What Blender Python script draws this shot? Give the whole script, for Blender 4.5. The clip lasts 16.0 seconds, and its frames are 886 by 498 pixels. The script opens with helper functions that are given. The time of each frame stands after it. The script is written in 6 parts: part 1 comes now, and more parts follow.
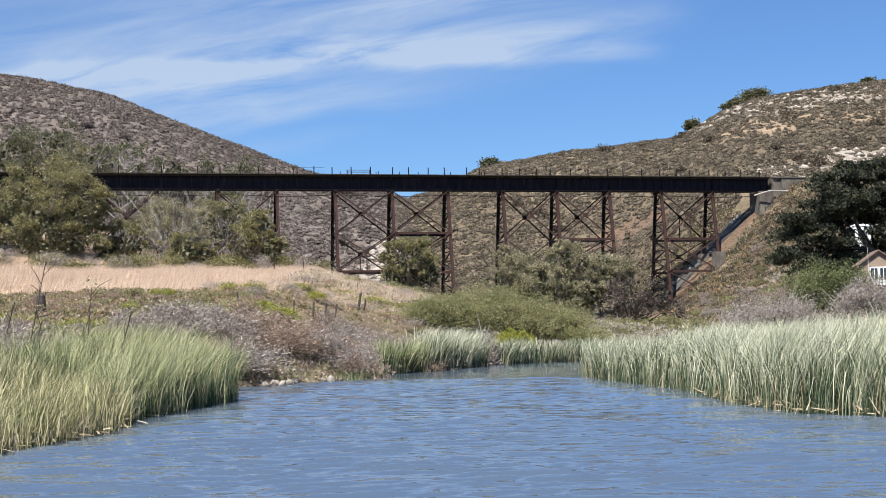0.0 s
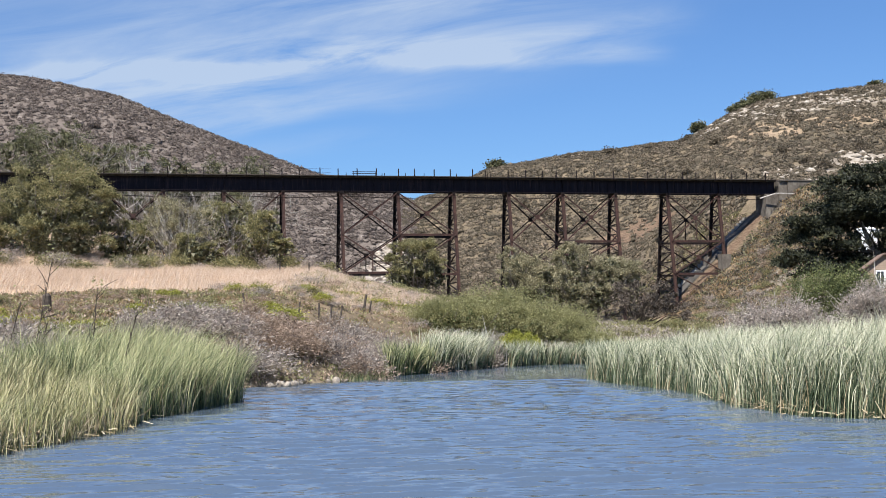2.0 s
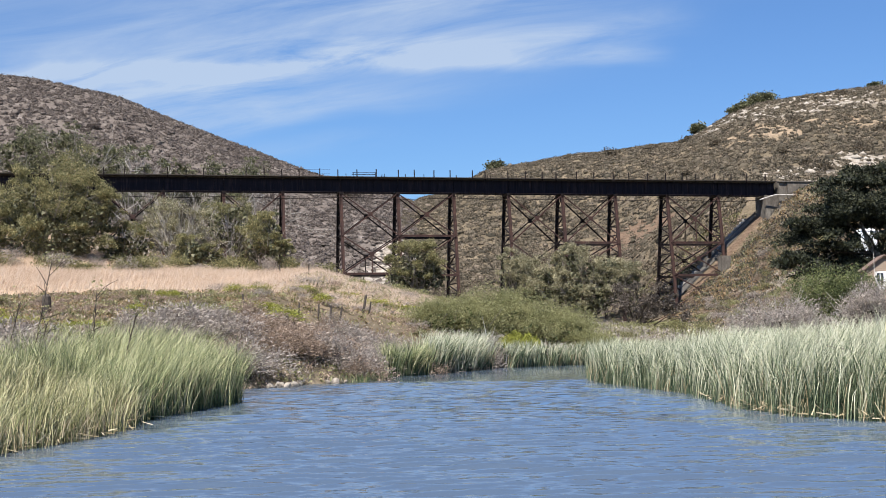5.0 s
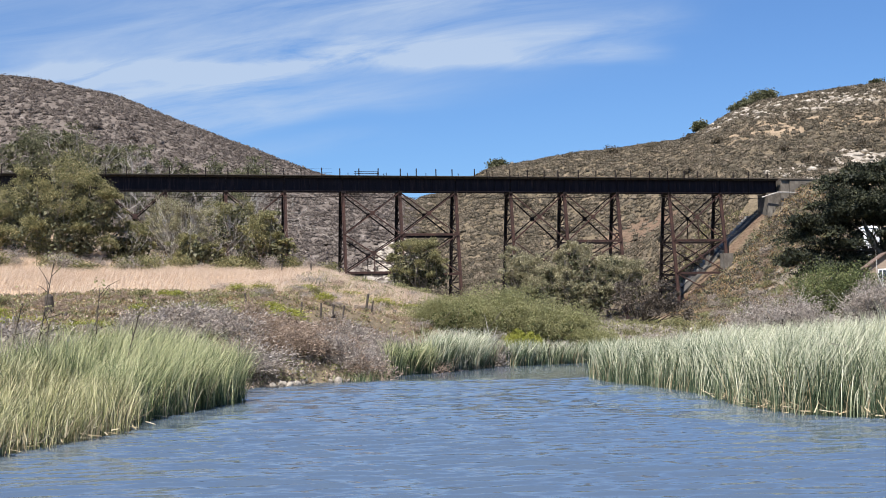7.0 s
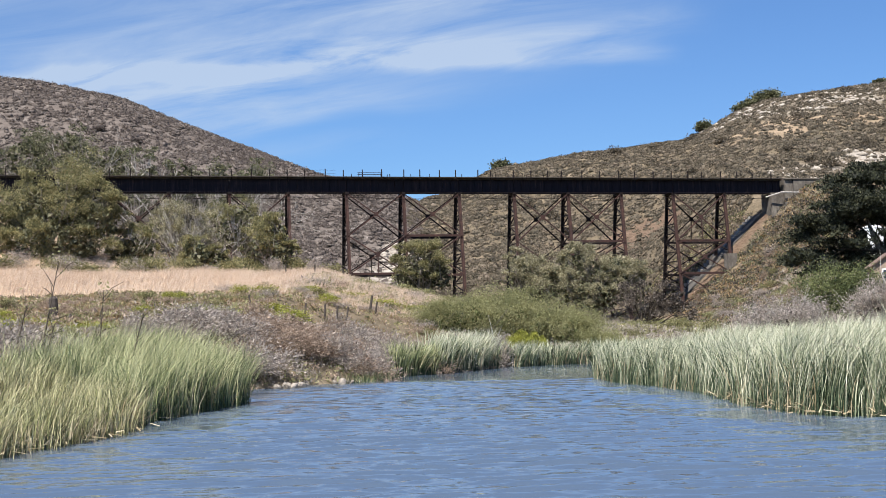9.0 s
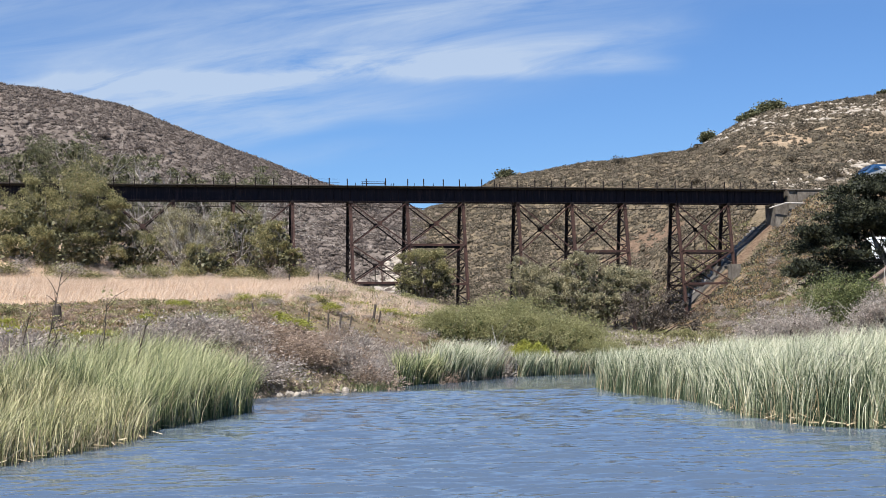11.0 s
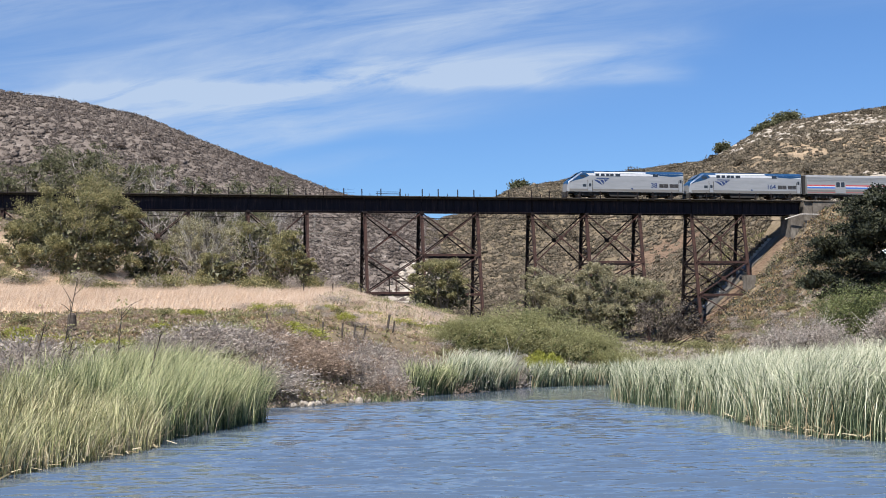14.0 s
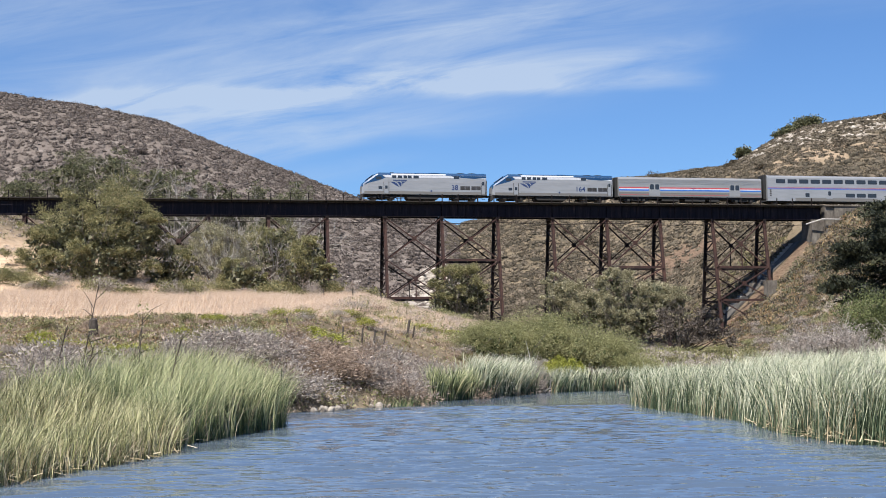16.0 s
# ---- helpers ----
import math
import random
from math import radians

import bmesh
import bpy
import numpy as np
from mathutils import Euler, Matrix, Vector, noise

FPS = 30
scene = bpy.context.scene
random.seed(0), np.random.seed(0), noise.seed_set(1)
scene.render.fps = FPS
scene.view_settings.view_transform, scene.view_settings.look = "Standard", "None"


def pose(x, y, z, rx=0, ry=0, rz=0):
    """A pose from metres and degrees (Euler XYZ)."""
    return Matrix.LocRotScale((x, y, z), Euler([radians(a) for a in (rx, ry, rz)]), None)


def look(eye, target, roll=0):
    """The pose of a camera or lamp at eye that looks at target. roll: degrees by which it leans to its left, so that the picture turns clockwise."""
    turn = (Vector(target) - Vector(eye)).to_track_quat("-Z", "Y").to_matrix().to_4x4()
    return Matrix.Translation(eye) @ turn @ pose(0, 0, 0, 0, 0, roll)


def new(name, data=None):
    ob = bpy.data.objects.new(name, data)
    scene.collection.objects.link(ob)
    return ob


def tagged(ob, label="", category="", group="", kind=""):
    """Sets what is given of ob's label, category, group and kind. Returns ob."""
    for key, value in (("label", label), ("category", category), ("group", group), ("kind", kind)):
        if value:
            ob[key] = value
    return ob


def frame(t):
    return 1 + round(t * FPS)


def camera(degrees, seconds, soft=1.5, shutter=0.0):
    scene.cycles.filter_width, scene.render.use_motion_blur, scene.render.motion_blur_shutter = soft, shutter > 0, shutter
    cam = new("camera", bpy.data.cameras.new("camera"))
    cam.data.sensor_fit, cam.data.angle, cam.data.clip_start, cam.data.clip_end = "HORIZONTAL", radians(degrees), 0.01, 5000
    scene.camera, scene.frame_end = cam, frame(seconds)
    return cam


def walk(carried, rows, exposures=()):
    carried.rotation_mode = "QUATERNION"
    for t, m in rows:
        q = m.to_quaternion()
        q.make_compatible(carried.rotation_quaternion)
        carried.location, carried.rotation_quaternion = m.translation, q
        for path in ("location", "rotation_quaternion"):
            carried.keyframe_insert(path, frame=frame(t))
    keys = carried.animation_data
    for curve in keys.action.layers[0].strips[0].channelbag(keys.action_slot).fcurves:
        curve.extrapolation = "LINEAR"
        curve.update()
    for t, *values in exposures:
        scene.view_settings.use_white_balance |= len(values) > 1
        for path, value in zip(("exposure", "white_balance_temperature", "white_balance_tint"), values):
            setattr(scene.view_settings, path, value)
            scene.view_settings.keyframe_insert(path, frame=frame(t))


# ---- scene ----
cam = camera(36.2, 16.0, soft=0.9)
PATH = [
    (0.0, pose(0, 0, 1.9, 93.672, 1.198, 0.077)),
    (0.5, pose(0, 0, 1.9, 93.670, 1.135, 0.175)),
    (1.0, pose(0, 0, 1.9, 93.678, 1.037, 0.242)),
    (1.5, pose(0, 0, 1.9, 93.694, 0.988, 0.277)),
    (2.0, pose(0, 0, 1.9, 93.748, 0.969, 0.303)),
    (2.5, pose(0, 0, 1.9, 93.826, 0.986, 0.321)),
    (3.0, pose(0, 0, 1.9, 93.873, 0.941, 0.335)),
    (3.5, pose(0, 0, 1.9, 93.836, 0.911, 0.304)),
    (4.0, pose(0, 0, 1.9, 93.801, 0.872, 0.248)),
    (6.5, pose(0, 0, 1.9, 93.782, 1.050, 0.404)),
    (7.0, pose(0, 0, 1.9, 93.738, 1.115, 0.394)),
    (7.5, pose(0, 0, 1.9, 93.763, 1.205, 0.396)),
    (8.0, pose(0, 0, 1.9, 93.812, 1.257, 0.433)),
    (8.5, pose(0, 0, 1.9, 93.806, 1.276, 0.494)),
    (9.0, pose(0, 0, 1.9, 93.780, 1.280, 0.563)),
    (11.5, pose(0, 0, 1.9, 94.262, 0.947, 0.743)),
    (12.0, pose(0, 0, 1.9, 94.296, 0.868, 0.804)),
    (12.5, pose(0, 0, 1.9, 94.363, 0.738, 0.890)),
    (13.0, pose(0, 0, 1.9, 94.500, 0.731, 1.006)),
    (13.5, pose(0, 0, 1.9, 94.604, 0.733, 1.122)),
    (14.0, pose(0, 0, 1.9, 94.624, 0.797, 1.286)),
    (14.5, pose(0, 0, 1.9, 94.635, 0.865, 1.500)),
    (15.0, pose(0, 0, 1.9, 94.720, 0.859, 1.725)),
    (15.5, pose(0, 0, 1.9, 94.814, 0.760, 1.942)),
    (16.0, pose(0, 0, 1.9, 94.848, 0.730, 2.128)),
]
walk(cam, PATH, exposures=[(0.0, 1.05), (16.0, 1.05)])

# ---------------------------------------------------------------- world and sun
SUN_ELEV, SUN_AZ = 58.0, 202.0      # compass degrees from +y, clockwise


def make_world():
    world = bpy.data.worlds.new("sky")
    scene.world = world
    world.use_nodes = True
    nt = world.node_tree
    nt.nodes.clear()
    N, L = nt.nodes.new, nt.links.new
    out, bg = N("ShaderNodeOutputWorld"), N("ShaderNodeBackground")
    sky = N("ShaderNodeTexSky")
    sky.sky_type, sky.sun_disc = "NISHITA", False
    sky.sun_elevation, sky.sun_rotation = radians(SUN_ELEV), radians(SUN_AZ)
    sky.altitude, sky.air_density, sky.dust_density, sky.ozone_density = 0, 1.0, 0.3, 2.5
    # cirrus: long streaks on a plane high above
    geo = N("ShaderNodeTexCoord")
    sep = N("ShaderNodeSeparateXYZ")
    L(geo.outputs["Generated"], sep.inputs[0])

    def mth(op, a, b=None, c=None, clamp=False):
        n = N("ShaderNodeMath")
        n.operation, n.use_clamp = op, clamp
        for i, v in enumerate((a, b, c)):
            if v is None:
                continue
            if isinstance(v, (int, float)):
                n.inputs[i].default_value = v
            else:
                L(v, n.inputs[i])
        return n.outputs[0]

    yy = mth("MAXIMUM", sep.outputs[1], 0.05)
    u = mth("DIVIDE", sep.outputs[0], yy)          # tangent of the bearing
    v = mth("DIVIDE", sep.outputs[2], yy)          # tangent of the height
    # streak direction: rising to the right
    comb = N("ShaderNodeCombineXYZ")
    along = mth("ADD", mth("MULTIPLY", u, 0.99), mth("MULTIPLY", v, 0.14))
    across = mth("SUBTRACT", mth("MULTIPLY", v, 0.99), mth("MULTIPLY", u, 0.14))
    L(along, comb.inputs[0]); L(across, comb.inputs[1])
    warp = N("ShaderNodeTexNoise")
    warp.inputs["Scale"].default_value, warp.inputs["Detail"].default_value = 5.0, 3.0
    L(comb.outputs[0], warp.inputs["Vector"])
    wv = mth("SUBTRACT", warp.outputs["Fac"], 0.5)

    def band(center, slope, half, start, stop, soft):
        # a bank of cirrus round the line v = center + slope * u, between two bearings
        d = mth("SUBTRACT", v, mth("MULTIPLY_ADD", u, slope, center))
        d = mth("ADD", d, mth("MULTIPLY", wv, 0.05))
        d = mth("ABSOLUTE", d)
        m = N("ShaderNodeMapRange"); m.interpolation_type = "SMOOTHSTEP"
        L(d, m.inputs[0]); m.inputs[1].default_value, m.inputs[2].default_value = half, 0.0
        m.inputs[3].default_value, m.inputs[4].default_value = 0.0, 1.0
        e = N("ShaderNodeMapRange"); e.interpolation_type = "SMOOTHSTEP"
        L(u, e.inputs[0]); e.inputs[1].default_value, e.inputs[2].default_value = stop, start
        e.inputs[3].default_value, e.inputs[4].default_value = 0.0, 1.0
        return mth("MULTIPLY", mth("MULTIPLY", m.outputs[0], e.outputs[0]), soft)

    total = band(0.240, 0.15, 0.080, -0.02, 0.22, 1.0)
    for args in ((0.216, 0.10, 0.018, 0.10, 0.22, 1.0), (0.207, 0.03, 0.011, 0.12, 0.18, 1.3),
                 (0.184, 0.12, 0.016, -0.06, 0.05, 0.55), (0.152, 0.09, 0.014, -0.10, 0.0, 0.35),
                 (0.23, 0.26, 0.05, -0.18, 0.02, 0.8), (0.262, 0.02, 0.03, 0.05, 0.5, 0.35),
                 (0.33, 0.10, 0.06, 0.3, 0.7, 0.8)):
        total = mth("ADD", total, band(*args))
    # fibrous streaks inside the banks
    stretch = N("ShaderNodeMapping")
    stretch.inputs["Scale"].default_value = (6.0, 38.0, 1.0)
    L(comb.outputs[0], stretch.inputs[0])
    fib = N("ShaderNodeTexNoise")
    fib.inputs["Scale"].default_value, fib.inputs["Detail"].default_value, fib.inputs["Roughness"].default_value = 1.0, 8.0, 0.62
    fib.inputs["Distortion"].default_value = 0.6
    L(stretch.outputs[0], fib.inputs["Vector"])
    fr = N("ShaderNodeMapRange"); L(fib.outputs["Fac"], fr.inputs[0])
    fr.inputs[1].default_value, fr.inputs[2].default_value, fr.inputs[3].default_value, fr.inputs[4].default_value = 0.28, 0.72, 0.05, 1.15
    cov = mth("MULTIPLY", mth("MULTIPLY", total, fr.outputs[0]), 0.54, clamp=True)
    cov = mth("MINIMUM", cov, 0.74)
    tint = N("ShaderNodeMix"); tint.data_type = "RGBA"; tint.blend_type = "MULTIPLY"
    tint.inputs[0].default_value = 1.0
    L(sky.outputs[0], tint.inputs[6]); tint.inputs[7].default_value = (0.64, 0.90, 1.26, 1)
    mix = N("ShaderNodeMix"); mix.data_type = "RGBA"
    L(cov, mix.inputs[0]); L(tint.outputs[2], mix.inputs[6]); mix.inputs[7].default_value = (5.6, 6.6, 8.0, 1)
    L(mix.outputs[2], bg.inputs[0])
    bg.inputs[1].default_value = 0.0515
    L(bg.outputs[0], out.inputs[0])


make_world()
sun = new("sun", bpy.data.lights.new("sun", "SUN"))
sun.data.energy, sun.data.angle, sun.data.color = 5.0, radians(0.53), (1.0, 0.955, 0.915)
_a, _e = radians(SUN_AZ), radians(SUN_ELEV)
sun.matrix_world = look((0, 0, 0), (-math.sin(_a) * math.cos(_e), -math.cos(_a) * math.cos(_e), -math.sin(_e)))


# ---------------------------------------------------------------- materials
def mat(name, stops, scale=1.0, rough=0.85, metal=0.0, bump=0.0, bump_scale=None, stretch=(1, 1, 1), space="Object",
        island=0.0, objrand=0.0, fine=0.0, trans=0.0, spec=0.3, tips=0.0):
    """A material whose colour runs over noise stops; island and objrand vary its brightness piece by piece."""
    m = bpy.data.materials.new(name)
    m.use_nodes = True
    nt = m.node_tree
    N, L = nt.nodes.new, nt.links.new
    b = nt.nodes["Principled BSDF"]
    b.inputs["Roughness"].default_value, b.inputs["Metallic"].default_value = rough, metal
    b.inputs["Specular IOR Level"].default_value = spec
    tc, mp = N("ShaderNodeTexCoord"), N("ShaderNodeMapping")
    L(tc.outputs[space], mp.inputs[0])
    mp.inputs["Scale"].default_value = stretch
    n = N("ShaderNodeTexNoise")
    n.inputs["Scale"].default_value, n.inputs["Detail"].default_value, n.inputs["Roughness"].default_value = scale, 6, 0.65
    L(mp.outputs[0], n.inputs["Vector"])
    fac = n.outputs["Fac"]

    def add(a, bval, k):
        q = N("ShaderNodeMath"); q.operation = "MULTIPLY_ADD"
        L(bval, q.inputs[0]); q.inputs[1].default_value = k
        r = N("ShaderNodeMath"); r.operation = "SUBTRACT"
        L(a, r.inputs[0]); r.inputs[1].default_value = k / 2
        L(r.outputs[0], q.inputs[2])
        return q.outputs[0]

    if fine:
        n2 = N("ShaderNodeTexNoise"); n2.inputs["Scale"].default_value = scale * 9; n2.inputs["Detail"].default_value = 4
        L(mp.outputs[0], n2.inputs["Vector"])
        fac = add(fac, n2.outputs["Fac"], fine)
    if island:
        g = N("ShaderNodeNewGeometry"); fac = add(fac, g.outputs["Random Per Island"], island)
    if objrand:
        o = N("ShaderNodeObjectInfo"); fac = add(fac, o.outputs["Random"], objrand)
    # tips: colour darkens towards the foot, painting in the stand's own shade
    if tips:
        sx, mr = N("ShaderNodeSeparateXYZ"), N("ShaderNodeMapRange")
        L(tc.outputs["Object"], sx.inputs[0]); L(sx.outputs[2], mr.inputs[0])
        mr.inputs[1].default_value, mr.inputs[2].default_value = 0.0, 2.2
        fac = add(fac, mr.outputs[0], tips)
    ramp = N("ShaderNodeValToRGB")
    L(fac, ramp.inputs[0])
    el = ramp.color_ramp.elements
    while len(el) < len(stops):
        el.new(0.5)
    for e, (p, c) in zip(el, stops):
        e.position, e.color = p, (*c, 1)
    L(ramp.outputs[0], b.inputs["Base Color"])
    if bump:
        bp, n3 = N("ShaderNodeBump"), N("ShaderNodeTexNoise")
        n3.inputs["Scale"].default_value, n3.inputs["Detail"].default_value = bump_scale or scale * 5, 6
        L(mp.outputs[0], n3.inputs["Vector"])
        L(n3.outputs["Fac"], bp.inputs["Height"])
        bp.inputs["Distance"].default_value = bump
        L(bp.outputs[0], b.inputs["Normal"])
    if trans:
        t, mx = N("ShaderNodeBsdfTranslucent"), N("ShaderNodeMixShader")
        L(ramp.outputs[0], t.inputs[0])
        mx.inputs[0].default_value = trans
        L(b.outputs[0], mx.inputs[1]); L(t.outputs[0], mx.inputs[2])
        L(mx.outputs[0], nt.nodes["Material Output"].inputs["Surface"])
    return m


def plain(name, c, rough=0.6, metal=0.0, var=0.12, scale=3.0, spec=0.4):
    d = tuple(x * (1 - var) for x in c)
    u = tuple(min(1, x * (1 + var)) for x in c)
    return mat(name, [(0.3, d), (0.7, u)], scale, rough, metal, fine=0.3, spec=spec)


M_STEEL = mat("black_girder_paint", [(0.3, (0.006, 0.005, 0.010)), (0.55, (0.012, 0.010, 0.016)), (0.72, (0.045, 0.030, 0.030)), (0.85, (0.10, 0.075, 0.07))], 0.9, 0.6, stretch=(4, 4, 0.3), bump=0.01, fine=0.35, spec=0.15)
M_RUST = mat("rusty_brown_steel", [(0.25, (0.018, 0.010, 0.009)), (0.55, (0.044, 0.021, 0.016)), (0.8, (0.085, 0.04, 0.026))], 1.2, 0.75, bump=0.01, fine=0.3)
# dark steel parts; also far-side legs and braces, with their shade painted in
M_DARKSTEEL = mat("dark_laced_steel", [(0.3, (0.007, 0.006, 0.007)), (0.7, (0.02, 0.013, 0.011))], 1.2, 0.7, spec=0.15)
M_TIMBER = mat("weathered_tie_timber", [(0.3, (0.020, 0.017, 0.014)), (0.7, (0.060, 0.052, 0.043))], 1.5, 0.9, objrand=0.3)
M_RAIL = mat("worn_rail_steel", [(0.3, (0.10, 0.06, 0.04)), (0.7, (0.2, 0.15, 0.11))], 3, 0.5, 0.6)
M_CONC = mat("stained_concrete", [(0.25, (0.05, 0.042, 0.034)), (0.5, (0.115, 0.10, 0.082)), (0.75, (0.20, 0.18, 0.15))], 0.5, 0.9, bump=0.02, fine=0.4, stretch=(1, 1, 0.6))
M_STAIR = mat("pale_worn_concrete", [(0.25, (0.16, 0.145, 0.125)), (0.5, (0.30, 0.28, 0.25)), (0.75, (0.42, 0.40, 0.36))], 0.8, 0.9, bump=0.02, fine=0.4)
M_BARK = mat("grey_bark", [(0.3, (0.10, 0.085, 0.07)), (0.7, (0.28, 0.25, 0.21))], 4, 0.9, bump=0.02)
M_DEAD = mat("bleached_dead_twig", [(0.3, (0.22, 0.20, 0.175)), (0.7, (0.46, 0.43, 0.385))], 2, 0.9, island=0.4)
M_DARKBARK = mat("dark_bark", [(0.3, (0.03, 0.025, 0.02)), (0.7, (0.10, 0.08, 0.06))], 4, 0.9)


def leafmat(name, dark, mid, light, scale=0.5, trans=0.25, island=0.6, tips=0.0):
    return mat(name, [(0.22, dark), (0.5, mid), (0.8, light)], scale, 0.6, tips=tips, island=island, trans=trans, spec=0.25)


M_OLIVE = leafmat("olive_leaves", (0.062, 0.062, 0.028), (0.168, 0.160, 0.070), (0.43, 0.39, 0.20), 0.8, 0.3, 0.5)
M_WILLOW = leafmat("grey_green_willow_leaves", (0.080, 0.076, 0.043), (0.215, 0.198, 0.112), (0.52, 0.475, 0.31), 0.6, 0.28, 0.55)
M_MOUND = leafmat("fresh_green_leaves", (0.105, 0.112, 0.050), (0.25, 0.248, 0.112), (0.40, 0.375, 0.20), 0.4, 0.35, 0.35)
M_DARKOLIVE = leafmat("dark_olive_leaves", (0.034, 0.041, 0.022), (0.088, 0.094, 0.046), (0.23, 0.22, 0.12), 0.7, 0.2, 0.5)
M_YELLOW = leafmat("yellow_green_leaves", (0.13, 0.14, 0.025), (0.25, 0.26, 0.04), (0.38, 0.37, 0.09), 0.9)
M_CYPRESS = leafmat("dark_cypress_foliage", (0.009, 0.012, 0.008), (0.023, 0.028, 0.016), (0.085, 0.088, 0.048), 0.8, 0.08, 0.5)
# a darker leaf copy for crown insides; shade between boughs put into the colour
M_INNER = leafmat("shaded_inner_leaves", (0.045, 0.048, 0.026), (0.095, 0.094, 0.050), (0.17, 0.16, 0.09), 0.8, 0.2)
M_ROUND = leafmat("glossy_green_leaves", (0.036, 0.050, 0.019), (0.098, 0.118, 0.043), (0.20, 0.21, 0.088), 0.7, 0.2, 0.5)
M_GREY = leafmat("dry_grey_sage_twigs", (0.16, 0.133, 0.113), (0.33, 0.285, 0.243), (0.55, 0.49, 0.425), 0.6, 0.35, 0.5)
M_BROWN = leafmat("dry_brown_scrub_twigs", (0.135, 0.098, 0.071), (0.295, 0.22, 0.162), (0.48, 0.375, 0.285), 0.6, 0.3, 0.5)
M_LHILL = mat("grey_brown_hill_scrub", [(0.25, (0.085, 0.069, 0.059)), (0.5, (0.132, 0.110, 0.096)), (0.8, (0.20, 0.172, 0.15))], 0.3, 0.9, fine=0.6, island=0.3, spec=0.1, trans=0.3)
M_RHILL = mat("olive_brown_hill_scrub", [(0.22, (0.062, 0.055, 0.041)), (0.45, (0.115, 0.098, 0.070)), (0.62, (0.165, 0.136, 0.098)), (0.85, (0.235, 0.19, 0.145))], 0.25, 0.9, fine=0.5, island=0.45, spec=0.1, trans=0.3)
M_RUSSET = leafmat("russet_dry_weeds", (0.14, 0.085, 0.045), (0.27, 0.185, 0.095), (0.40, 0.30, 0.17), 0.6, 0.3, 0.5)
M_DRYGRASS = leafmat("dry_straw_grass", (0.38, 0.285, 0.21), (0.58, 0.46, 0.35), (0.70, 0.60, 0.48), 0.2, 0.4)
# cattail blades: the last value puts the shade between the stems into the colour
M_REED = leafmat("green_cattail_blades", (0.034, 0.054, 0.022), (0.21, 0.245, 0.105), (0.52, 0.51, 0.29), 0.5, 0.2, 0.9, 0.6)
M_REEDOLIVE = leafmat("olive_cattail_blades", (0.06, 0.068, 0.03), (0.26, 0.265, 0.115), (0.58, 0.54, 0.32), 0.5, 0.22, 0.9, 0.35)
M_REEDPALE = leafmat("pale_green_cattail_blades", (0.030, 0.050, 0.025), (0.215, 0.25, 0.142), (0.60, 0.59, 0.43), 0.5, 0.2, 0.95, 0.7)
M_STRAW = leafmat("dead_straw_blades", (0.26, 0.20, 0.11), (0.44, 0.36, 0.22), (0.60, 0.52, 0.36))
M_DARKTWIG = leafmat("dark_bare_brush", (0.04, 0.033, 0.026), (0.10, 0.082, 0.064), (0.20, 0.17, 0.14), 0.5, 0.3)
M_ROCK = mat("pale_rock", [(0.3, (0.16, 0.135, 0.105)), (0.6, (0.36, 0.32, 0.265))], 1.5, 0.9, bump=0.05, objrand=0.3)


